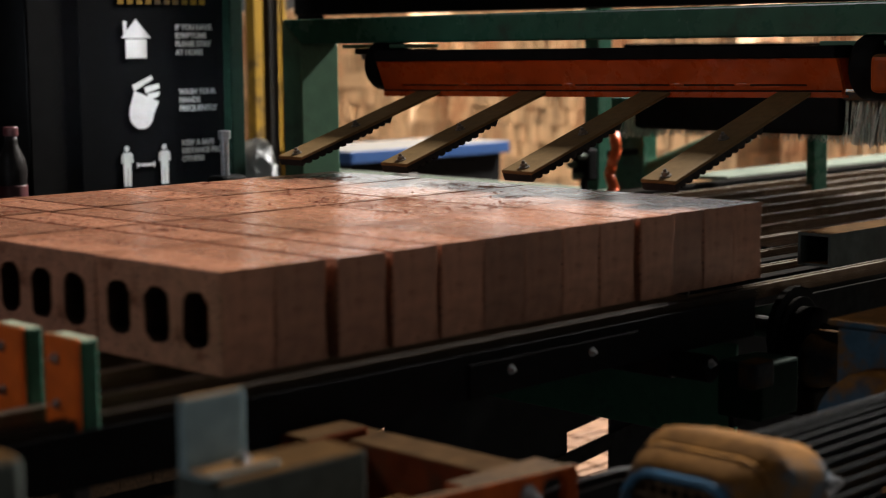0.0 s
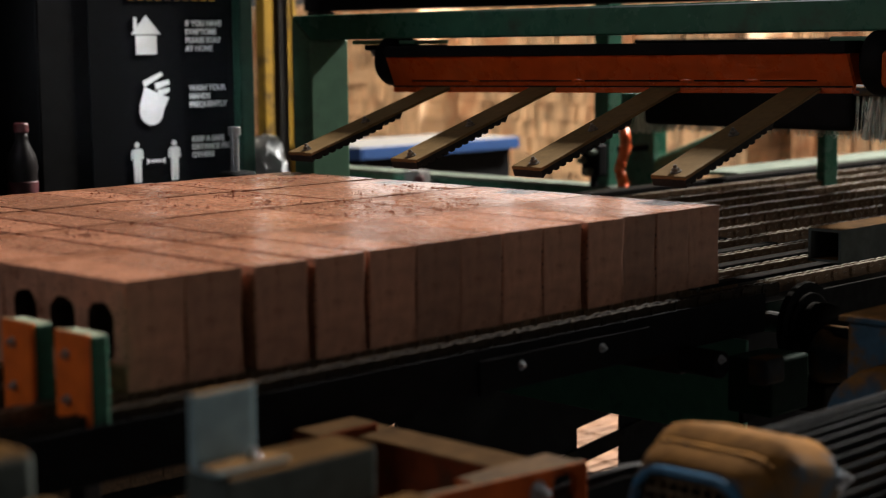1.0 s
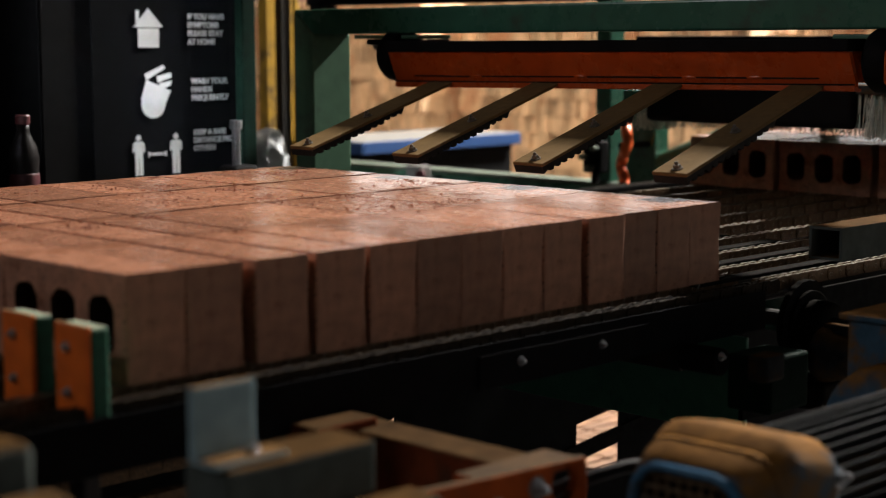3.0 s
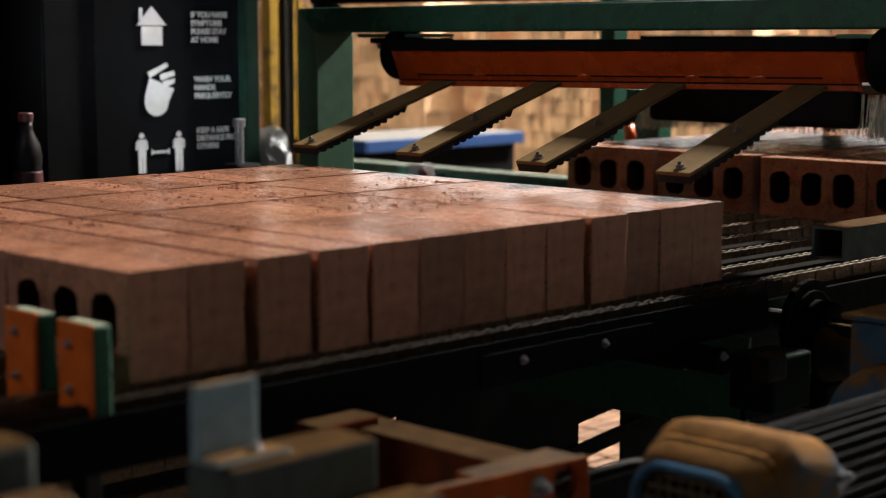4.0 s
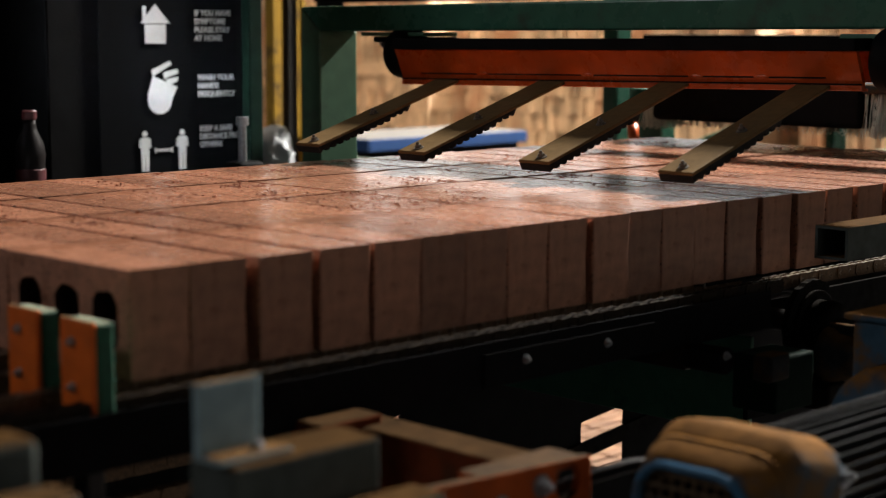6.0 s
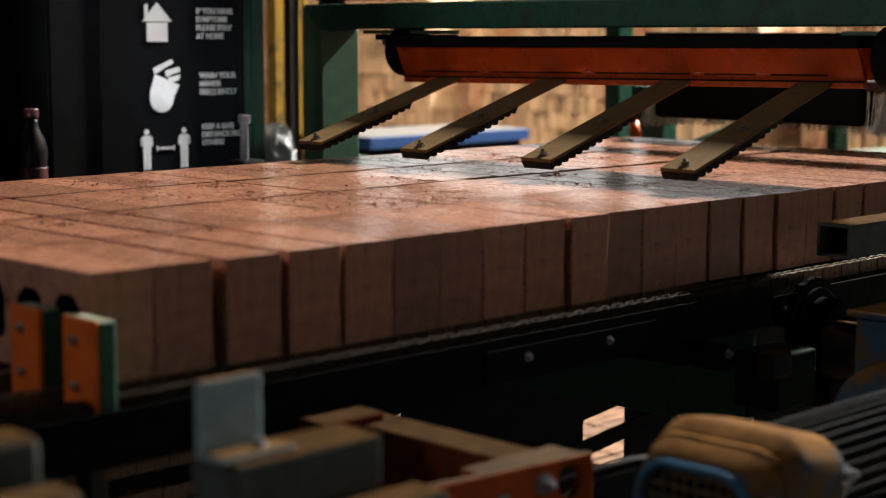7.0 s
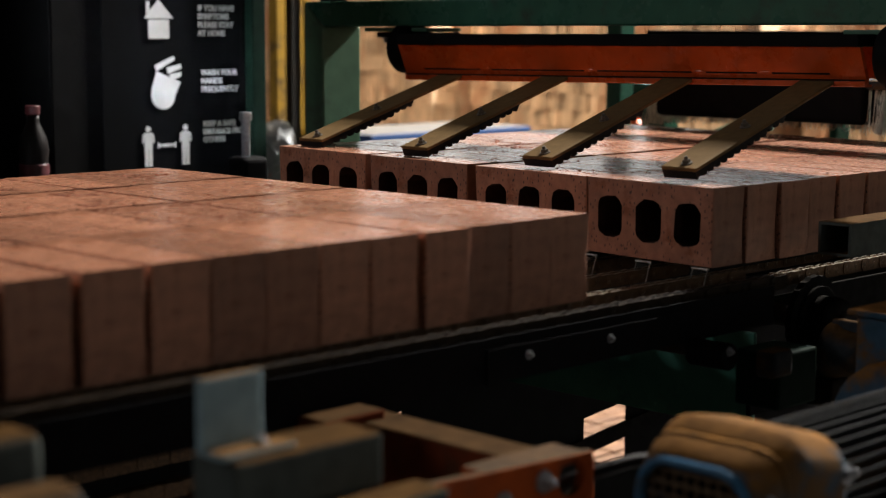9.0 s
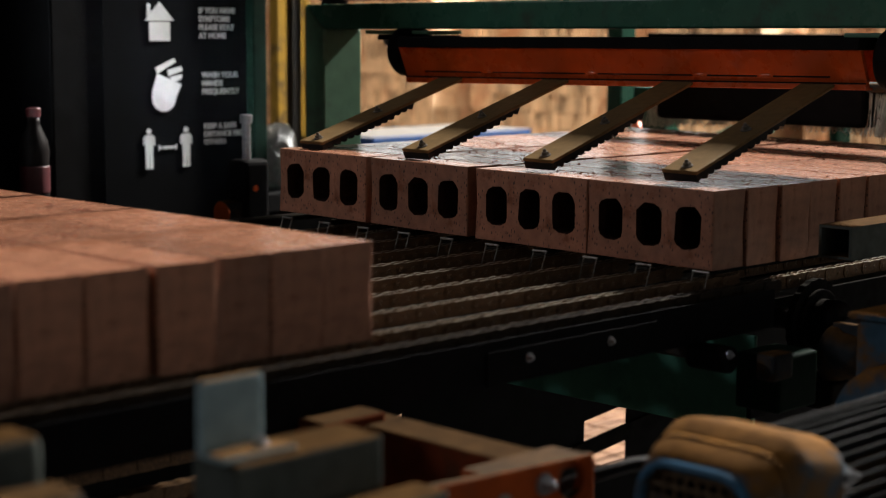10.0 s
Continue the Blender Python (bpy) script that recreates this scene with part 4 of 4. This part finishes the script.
b = extrude_outline([(-2.4, FLOOR), (3.6, FLOOR), (3.6, -0.121), (-2.4, -0.121)], [[(0.505, -0.497), (0.637, -0.515), (0.637, -0.380), (0.505, -0.396)], [(-0.004, -0.310), (0.030, -0.311), (0.030, -0.301)]], 0.006)
bmesh.ops.transform(b, verts=b.verts[:], matrix=Matrix.Translation((0, 0.66, 0)) @ Matrix(((0, 1, 0, 0), (-1, 0, 0, 0), (0, 0, 1, 0), (0, 0, 0, 1))))
part("sheet", b, M_BLACK, sk)
b = extrude_outline([(0.40, -0.478), (0.80, -0.428), (0.80, -0.398), (0.40, -0.446)], [], 0.006)
bmesh.ops.transform(b, verts=b.verts[:], matrix=Matrix.Translation((0, 0.652, 0)) @ Matrix(((0, 1, 0, 0), (-1, 0, 0, 0), (0, 0, 1, 0), (0, 0, 0, 1))))
part("brace", b, M_RAIL, sk)

# left front lumps: a grey block and a dusty guard
lb = thing("rail_block", label="grey steel block with a pale dusty top", category="block")
part("block", box(-1.36, -1.285, -0.375, -0.33, -0.06, 0.069, 0.008, 3), M_GREY_TUBE, lb)
part("guard", box(-1.42, -1.300, -0.455, -0.415, -0.05, 0.050, 0.012, 4), M_DUSTY_CAST, lb)
og = thing("orange_guide", label="orange steel guide strip beside the rail", category="guide")
part("strip", box(-1.16, -1.09, -0.30, -0.285, -0.10, -0.055, 0.002), M_ORANGE_DUSTY, og)

# ---------------------------------------------------------------- behind the conveyor
# control cabinet with a notice
cab = thing("control_cabinet", label="black control cabinet with a safety notice", category="cabinet")
CY = 1.70
part("body", box(0.0, 0.545, CY, CY + 0.5, FLOOR, 1.4, 0.006), M_BLACK, cab)
part("corner_post", box(0.513, 0.553, CY - 0.03, CY - 0.001, FLOOR, 1.4, 0.004), M_GREEN_DARK, cab, "dark green corner post")
poster = thing("poster", label="black safety notice with white pictograms and text", category="poster")
part("sheet", box(0.125, 0.495, CY - 0.006, CY - 0.002, -0.075, 0.62, 0.0), M_POSTER, poster)


def pic(name, polys, x, z, s=1.0):
    """Flat print: convex outlines in the plane of the notice."""
    k = bmesh.new()
    for n_p, pts in enumerate(polys):
        y0, y1 = CY - 0.0080 - 0.0002 * n_p, CY - 0.0065
        fr = [k.verts.new((x + px * s, y0, z + pz * s)) for px, pz in pts]
        bk_ = [k.verts.new((x + px * s, y1, z + pz * s)) for px, pz in pts]
        k.faces.new(fr)
        k.faces.new(bk_[::-1])
        for i in range(len(fr)):
            k.faces.new((fr[i], bk_[i], bk_[(i + 1) % len(fr)], fr[(i + 1) % len(fr)]))
    bmesh.ops.recalc_face_normals(k, faces=k.faces[:])
    return part(name, k, M_WHITE_PRINT, poster)


def disc(cx, cz, r, n=14):
    return [(cx + r * math.cos(2 * math.pi * i / n), cz + r * math.sin(2 * math.pi * i / n)) for i in range(n)]


figure = [disc(0, 0.052, 0.009), [(-0.022, 0.010), (-0.016, 0.010), (-0.014, 0.038), (-0.020, 0.036)], [(0.022, 0.010), (0.020, 0.036), (0.014, 0.038), (0.016, 0.010)],
          [(-0.0135, -0.010), (0.0135, -0.010), (0.014, 0.041), (-0.014, 0.041)], [(-0.0125, -0.060), (-0.0015, -0.060), (-0.0008, -0.0105), (-0.0132, -0.0105)],
          [(0.0015, -0.060), (0.0125, -0.060), (0.0132, -0.0105), (0.0008, -0.0105)]]
pic("pictogram", figure, 0.238, 0.082, 0.74)
pic("pictogram", figure, 0.338, 0.082, 0.74)
pic("pictogram", [[(-0.014, 0), (-0.024, -0.007), (-0.024, 0.007)][::-1], [(0.014, 0), (0.024, 0.007), (0.024, -0.007)][::-1], [(-0.0138, -0.003), (0.0138, -0.003), (0.0138, 0.003), (-0.0138, 0.003)]], 0.288, 0.083)
palm = [disc(-0.004, -0.012, 0.026), [(-0.030, -0.004), (0.012, -0.030), (0.034, 0.010), (-0.018, 0.030)][::1], [(0.012, 0.012), (0.034, 0.020), (0.036, 0.028), (0.010, 0.024)],
        [(0.006, 0.025), (0.036, 0.034), (0.034, 0.042), (0.004, 0.036)], [(-0.018, 0.030), (0.022, 0.050), (0.018, 0.056), (-0.022, 0.040)]]
pic("pictogram", palm, 0.285, 0.2095, 1.25)
pic("pictogram", [[(-0.036, 0.0), (0.036, 0.0), (0.0, 0.038)], [(-0.025, -0.040), (0.025, -0.040), (0.025, -0.002), (-0.025, -0.002)], [(-0.030, 0.008), (-0.022, 0.016), (-0.022, 0.034), (-0.030, 0.034)]], 0.271, 0.362, 1.1)
# heading of the notice, cut off above: plain yellow bars
for i in range(10):
    o = pic("heading_bar", [[(0, 0), (0.015, 0), (0.015, 0.034), (0, 0.034)]], 0.226 + 0.0245 * i, 0.436)
    o.data.materials.clear()
    o.data.materials.append(M_YELLOW)


def words(text, x, z, size):
    cu = bpy.data.curves.new("lettering", "FONT")
    cu.body, cu.size, cu.extrude, cu.space_line, cu.offset = text, size, 0.0004, 1.08, 0.0007
    tmp = bpy.data.objects.new("lettering", cu)
    me = bpy.data.meshes.new_from_object(tmp)
    bpy.data.objects.remove(tmp)
    me.materials.append(M_WHITE_PRINT)
    ob = new("lettering", me)
    ob.parent = poster
    ob.matrix_basis = Matrix.Translation((x, CY - 0.0085, z)) @ Matrix.Rotation(radians(90), 4, "X")


words("IF YOU HAVE\nSYMPTOMS\nPLEASE STAY\nAT HOME", 0.376, 0.380, 0.0172)
words("WASH YOUR\nHANDS\nFREQUENTLY", 0.383, 0.236, 0.0172)
words("KEEP A SAFE\nDISTANCE FROM\nOTHERS", 0.387, 0.121, 0.0165)

# bottle on a dark ledge
ledge = thing("ledge", label="dark ledge beside the cabinet", category="shelf")
part("board", box(-1.2, -0.008, 1.50, 1.90, -0.075, -0.045, 0.004), M_BLACK, ledge)
part("back", box(-1.2, -0.008, 1.905, 1.93, FLOOR, 1.6), M_BLACK, ledge)
bt = thing("bottle", (-0.092, 1.62, -0.045), "dark plastic drink bottle with a red label", "bottle")
part("body", lathe([(0.020, 0.0), (0.029, 0.004), (0.031, 0.02), (0.029, 0.05), (0.029, 0.12), (0.031, 0.14), (0.027, 0.165), (0.015, 0.190), (0.0125, 0.200), (0.0125, 0.212)], 24), M_COLA, bt, smooth=True)
part("label_band", lathe([(0.0302, 0.058), (0.0304, 0.06), (0.0304, 0.110), (0.0302, 0.112)], 24), M_LABEL_RED, bt, "red paper label", smooth=True)
part("cap", lathe([(0.0145, 0.212), (0.0150, 0.214), (0.0150, 0.228), (0.0135, 0.230)], 20), M_LABEL_RED, bt, "red cap")

# air fitting beside the cabinet post
af = thing("air_valve", label="grey pipe and dark pneumatic valve with a red mark", category="valve")
part("pipe", cyl((0.280, 1.40, 0.0), (0.280, 1.40, 0.165), 0.009, 16, bevel=0.001), M_ZINC, af, smooth=False)
part("collar", cyl((0.280, 1.40, 0.150), (0.280, 1.40, 0.168), 0.013, 16, bevel=0.001), M_ZINC, af)
part("valve_body", box(0.250, 0.320, 1.37, 1.43, -0.085, 0.075, 0.012, 3), M_BLACK, af)
part("coil", box(0.210, 0.250, 1.375, 1.42, -0.06, -0.01, 0.006), M_DUSTY_CAST, af)
part("band", cyl((0.209, 1.397, -0.035), (0.214, 1.397, -0.035), 0.026, 20, bevel=0.001), M_ORANGE_DUSTY, af, "orange end ring")
part("indicator", cyl((0.277, 1.369, 0.015), (0.277, 1.365, 0.015), 0.006, 12), M_RED, af, "red indicator")
part("foot", box(0.260, 0.310, 1.385, 1.42, FLOOR, -0.084, 0.004), M_BLACK, af)

# white bag and yellow guard posts
bag = bmesh.new()
bmesh.ops.create_icosphere(bag, subdivisions=4, radius=1, matrix=Matrix.LocRotScale((0.90, 2.08, 0.005), None, (0.075, 0.075, 0.10)))
for v in bag.verts:
    v.co += noise.noise_vector(v.co * 13) * 0.022 + noise.noise_vector(v.co * 42) * 0.012
tagged(part("plastic_bag", bag, M_BAG), "crumpled white translucent plastic bag on a stand", "bag")
bs = thing("bag_stand", label="dark steel stand under the plastic bag", category="stand")
part("top", box(0.80, 1.02, 1.98, 2.18, -0.125, -0.075, 0.004), M_BLACK, bs)
part("leg", box(0.88, 0.94, 2.05, 2.11, FLOOR, -0.125, 0.004), M_BLACK, bs)
for x, y, w in ((1.35, 2.61, 0.019), (1.435, 2.58, 0.006), (2.0, 3.3, 0.035)):
    g = thing("guard_post", label="yellow painted steel guard post", category="post", group="yellow guard posts")
    part("post", box(x - w, x + w, y - w, y + w, FLOOR, 1.8, 0.004), M_YELLOW, g)
    part("base_plate", box(x - w * 2, x + w * 2, y - w * 2, y + w * 2, FLOOR, FLOOR + 0.012, 0.003), M_YELLOW, g)

dk = thing("dark_column", label="dark brown painted steel column behind the guard posts", category="column")
part("column", box(1.385, 1.425, 2.585, 2.625, FLOOR, 1.8, 0.004), M_STEEL_DARK, dk)
part("base_plate", box(1.365, 1.445, 2.565, 2.645, FLOOR, FLOOR + 0.012, 0.003), M_STEEL_DARK, dk)

# second green frame behind
hang = thing("brush_beam", label="dark steel beam from which the brush hangs", category="beam")
part("beam", box(1.03, 1.09, -0.8, 2.05, 0.421, 0.48, 0.004), M_BLACK, hang)
for y in (-0.78, 1.99):
    part("post", box(1.03, 1.09, y, y + 0.05, FLOOR, 0.4205, 0.004), M_BLACK, hang)
rf = thing("rear_frame", label="green enamelled steel frame behind the brush", category="frame")
for y0, y1 in ((1.472, 1.522), (1.320, 1.430), (0.803, 0.826)):
    part("post", box(1.60, 1.66, y0, y1, -0.0515, 0.62 if y1 > 1.45 else 0.20, 0.004), M_GREEN, rf)
part("rail", box(1.60, 1.66, 0.25, 2.70, -0.125, -0.063, 0.004), M_GREEN, rf)
# Pale strip paints the light on top of the green rail.
part("lit_strip", box(1.594, 1.666, 0.25, 2.70, -0.0628, -0.052, 0.003), M_MINT, rf, "pale mint strip for the lit top of the rail")
for y in (0.28, 2.62):
    part("leg", box(1.60, 1.66, y, y + 0.06, FLOOR, -0.1255, 0.004), M_GREEN, rf)
b = cyl((1.63, 1.33, 0.0), (1.63, 1.02, 0.12), 0.028, 12)
part("brace", b, M_GREEN_POST, rf)
part("upper_rail", box(1.30, 1.36, 0.40, 1.15, 0.302, 0.3405, 0.003), M_BLACK, rf, "black upper rail")
hs = thing("hose", label="bright orange-red hose hanging on the frame", category="hose")
HOSE = [(1.50, 1.345, 0.150), (1.50, 1.338, 0.110), (1.495, 1.327, 0.070), (1.50, 1.345, 0.030), (1.50, 1.352, 0.005), (1.50, 1.340, -0.030), (1.50, 1.345, -0.070)]
b = None
for p, q in zip(HOSE, HOSE[1:]):
    b = cyl(p, q, 0.014, 16, bm=b)
for p in HOSE[1:-1]:
    k = bmesh.new()
    bmesh.ops.create_icosphere(k, subdivisions=2, radius=0.0141, matrix=Matrix.Translation(p))
    b = joined(b, k)
part("tube", b, M_RED, hs, smooth=True)
part("clip", box(1.49, 1.60, 1.335, 1.355, 0.05, 0.065, 0.002), M_BLACK, hs)
vb = thing("valve_block", (1.55, 1.479, 0.033), "dark pneumatic valve block with pale fittings on the rear frame", "valve")
part("body", box(-0.02, 0.02, -0.030, 0.030, -0.055, 0.030, 0.006, 3), M_BLACK, vb)
part("cap", box(-0.022, 0.014, -0.020, 0.014, 0.0305, 0.060, 0.005), M_GREY_TUBE, vb)
for dy, dz in ((-0.022, 0.012), (0.016, -0.012), (-0.008, -0.040)):
    part("fitting", cyl((-0.021, dy, dz), (-0.045, dy, dz), 0.008, 14, bevel=0.001), M_MINT, vb, "pale plastic fitting")
part("indicator", cyl((-0.021, 0.020, 0.018), (-0.026, 0.020, 0.018), 0.006, 12), M_LABEL_RED, vb, "red indicator")
part("stem", box(-0.008, 0.008, -0.008, 0.008, -0.0518 - 0.033, -0.0555, 0.001), M_BLACK, vb)
part("arm", box(0.008, 0.050, -0.006, 0.006, -0.040, -0.028, 0.001), M_BLACK, vb)
fx = thing("sensor", label="small white and red photo sensor on the frame", category="sensor")
part("body", box(1.50, 1.55, 2.10, 2.165, -0.115, -0.035, 0.008), M_PALE_TOP, fx)
part("lens", cyl((1.50, 2.095, -0.06), (1.485, 2.085, -0.06), 0.014, 16), M_LABEL_RED, fx, "red lens")
part("bracket", box(1.55, 1.60, 2.11, 2.15, -0.10, -0.07, 0.002), M_BLACK, fx)

# cleaning brush over the infeed
br = thing("brush", label="black brush hood with pale hanging bristles", category="brush")
part("hood", box(1.00, 1.57, 0.373, 0.887, 0.158, 0.250, 0.012, 3), M_BLACK, br)
part("holder", box(1.00, 1.57, -0.10, 0.370, 0.228, 0.246, 0.004), M_DUSTY_CAST, br)
part("hanger", box(1.04, 1.08, 0.00, 0.04, 0.246, 0.42, 0.003), M_BLACK, br)
part("hanger", box(1.04, 1.08, 0.09, 0.12, 0.246, 0.42, 0.003), M_BLACK, br)
rnd = random.Random(5)
verts, faces = [], []
for y0, y1, x0, x1, zt, zb, cnt in ((-0.10, 0.365, 1.01, 0.0 + 1.09, 0.229, 0.142, 1000), (0.38, 0.88, 1.01, 1.13, 0.156, 0.146, 350), (0.89, 0.93, 1.01, 1.13, 0.215, 0.140, 160)):
    for _ in range(cnt):
        x, y = rnd.uniform(x0, x1), rnd.uniform(y0, y1)
        y = round(y / 0.016) * 0.016 + rnd.gauss(0, 0.0028) if y < 0.37 else y
        dx, dy, r = rnd.gauss(0, 0.010), rnd.gauss(0, 0.006), 0.0010
        z1 = zb + rnd.uniform(-0.006, 0.008)
        i = len(verts)
        for cx, cy, cz in ((x, y, zt), (x + dx, y + dy, z1)):
            verts += [(cx + r, cy, cz), (cx - r * 0.5, cy + r, cz), (cx - r * 0.5, cy - r, cz)]
        faces += [(i, i + 1, i + 4, i + 3), (i + 1, i + 2, i + 5, i + 4), (i + 2, i, i + 3, i + 5), (i + 3, i + 4, i + 5)]
me = bpy.data.meshes.new("bristles")
me.from_pydata(verts, [], faces)
me.materials.append(M_BRISTLE)
o = new("bristles", me)
o.parent = br
tagged(o, "pale green-white bristles", kind="stuff")

# blue-edged table far behind
tb = thing("packing_table", label="pale-topped table with a blue edge", category="table")
part("top", box(2.012, 2.82, 2.912, 3.30, -0.054, -0.026, 0.004), M_PALE_TOP, tb)
part("edge_strip", box(2.000, 2.0105, 2.90, 3.30, -0.070, -0.027, 0.003), M_BLUE_BELT, tb, "blue edge strip")
part("edge_strip", box(2.012, 2.82, 2.90, 2.9105, -0.070, -0.027, 0.003), M_BLUE_BELT, tb, "blue edge strip")
part("apron", box(2.03, 2.80, 2.93, 3.28, -0.22, -0.055, 0.004), M_BLACK, tb)
for x in (2.1, 2.72):
    for y in (2.99, 3.22):
        part("leg", box(x - 0.03, x + 0.03, y - 0.03, y + 0.03, FLOOR, -0.22, 0.004), M_BLACK, tb)


# stacked brick packs in the yard area
def pack(x, y, nx, ny, nz, seed, label, base=0.13, clay=M_STACK, tall=0.099):
    """A pack of bricks on a pallet: courses of headers with open joints between courses of stretchers."""
    rnd = random.Random(seed)
    top = thing("brick_pack", (x, y, FLOOR), label, "brick stack", "stacked brick packs")
    verts, faces = [], []
    for k in range(nz):
        long_course = k % 5 == 4
        step = 0.214 if long_course else 0.0535
        for i in range(nx):
            count = int(ny * 0.0535 / step)
            for j in range(count):
                if 0 < i < nx - 1 and 0 < j < count - 1 and k < nz - 1:
                    continue
                ax, ay, az = i * 0.118, j * step, base + k * 0.1035
                jx, jy = rnd.uniform(-0.010, 0.010), rnd.uniform(-0.005, 0.005)
                wide = step - (0.008 if long_course else 0.013)
                q = len(verts)
                verts += [(ax + jx + u, ay + jy + v, az + w) for w in (0, tall) for v in (0, wide) for u in (0, 0.111)]
                faces += [(q, q + 2, q + 3, q + 1), (q + 4, q + 5, q + 7, q + 6), (q, q + 1, q + 5, q + 4), (q + 2, q + 6, q + 7, q + 3), (q, q + 4, q + 6, q + 2), (q + 1, q + 3, q + 7, q + 5)]
    me = bpy.data.meshes.new("bricks")
    me.from_pydata(verts, [], faces)
    me.materials.append(clay)
    o = new("bricks", me)
    o.parent = top
    o["kind"] = "stuff"
    for j in range(4 if base else 0):
        yy = j * ny * 0.0535 / 3.6
        part("pallet_board", box(0, nx * 0.118, yy, yy + 0.09, 0.10, 0.128, 0.003), M_PALLET, top)
    for i in range(3 if base else 0):
        xx = i * (nx * 0.118 - 0.09) / 2
        part("pallet_bearer", box(xx, xx + 0.09, 0, ny * 0.0535, 0.0, 0.0995, 0.003), M_PALLET, top)
    return top


pack_label = "tall pack of buff bricks stacked on a wooden pallet"
s = 0
for y in (1.2, 2.42, 3.64, 4.86, 6.08, 7.3):
    pack(5.4 + 0.25 * (s % 2), y, 8, 21, 14, 20 + s, pack_label)
    s += 1
pack(3.4, 6.6, 8, 21, 14, 41, pack_label)
pack(2.2, 7.2, 8, 21, 14, 42, pack_label)
pack(1.75, 1.42, 10, 24, 1, 43, "single layer of brown-red bricks laid on the floor", 0.0, M_FLOOR_BRICK, 0.10)


# ---------------------------------------------------------------- motion
def glide(rows, t):
    """Value at t on straight lines between (t, value) rows."""
    for (t0, v0), (t1, v1) in zip(rows, rows[1:]):
        if t <= t1:
            return v0 + (v1 - v0) * max(0.0, t - t0) / (t1 - t0)
    return rows[-1][1]


FIRST_MOVE = [(0.0, -0.822), (0.1, -0.858), (0.2, -0.893), (0.3, -0.922), (0.4, -0.942), (0.5, -0.950), (0.6, -0.953), (0.8, -0.953), (3.0, -0.953), (5.0, -0.953), (5.9, -0.953),
              (6.2, -0.966), (6.5, -0.985), (6.8, -0.998), (7.0, -1.001), (7.3, -1.004), (7.6, -1.006), (8.0, -1.007), (8.2, -1.009), (8.3, -1.014), (8.4, -1.031), (8.5, -1.0605), (8.6, -1.098),
              (8.8, -1.180), (9.0, -1.2595), (9.2, -1.333), (9.5, -1.4415), (9.8, -1.556), (10.0, -1.6325)]
SECOND_MOVE = [(0.0, 2.62), (1.0, 2.18), (2.0, 1.74), (2.5, 1.50), (3.0, 1.25), (3.4, 1.065), (3.8, 0.885), (4.2, 0.722), (4.5, 0.594), (5.0, 0.385), (5.3, 0.262), (5.5, 0.185), (5.7, 0.118), (5.9, 0.062),
               (6.0, 0.043), (6.2, 0.031), (6.5, 0.013), (6.8, 0.001), (7.0, -0.002), (7.3, 0.0), (8.0, 0.0), (10.0, 0.0)]
LIFT = [(0.0, 0.0), (7.0, 0.0), (7.1, 0.002), (7.2, 0.006), (7.3, 0.010), (7.4, 0.0132), (7.5, 0.0145), (7.7, 0.0148), (10.0, 0.0148)]
STOP = [(0.0, 0.0), (7.4, 0.0), (7.5, -0.001), (7.6, -0.013), (7.7, -0.046), (7.8, -0.105), (7.9, -0.15), (8.1, -0.20), (10.0, -0.20)]


def motions():
    walk(first, [(t, pose(x, 0, 0)) for t, x in FIRST_MOVE])
    times = sorted({t for t, _ in SECOND_MOVE} | {t for t, _ in LIFT})
    walk(second, [(t, pose(glide(SECOND_MOVE, t), 0, glide(LIFT, t), 35 * glide(LIFT, t))) for t in times])
    # rows of the second batch close up as they run against the first
    for i, row in enumerate(second_rows):
        for ob in row:
            x, y, z = ob.location
            rz = math.degrees(ob.rotation_euler[2])
            open_by = 0.0085 * i
            walk(ob, [(0.0, pose(x + open_by, y, z, 0, 0, rz)), (5.5, pose(x + open_by, y, z, 0, 0, rz)), (6.1, pose(x + open_by * 0.5, y, z, 0, 0, rz)),
                      (6.8, pose(x, y, z, 0, 0, rz)), (10.0, pose(x, y, z, 0, 0, rz))])
    walk(lift, [(t, pose(0, 0, z - 0.0148 + 0.0145)) for t, z in LIFT])
    for s in stops:
        x, y, z = s.location
        walk(s, [(t, pose(x, y, z + d)) for t, d in STOP])
    # chains run with their bricks; a chain looks the same after two links
    for ob, path, z in ((out_chains, FIRST_MOVE, -0.001), (edge_chain, FIRST_MOVE, -0.001), (in_chains, SECOND_MOVE, 0.0)):
        rows = []
        for f in range(0, 301):
            t = f / 30
            d = glide(path, t) - path[0][1]
            rows.append((t, pose(d % (2 * PITCH) - 2 * PITCH, 0, z)))
        walk(ob, rows)
    rows = []
    for f in range(0, 101):
        t = f / 10
        rows.append((t, pose(0.165, -0.062, -0.070, 0, math.degrees((glide(SECOND_MOVE, t) - 2.62) / 0.062), 0)))
    walk(sprocket, rows)


motions()
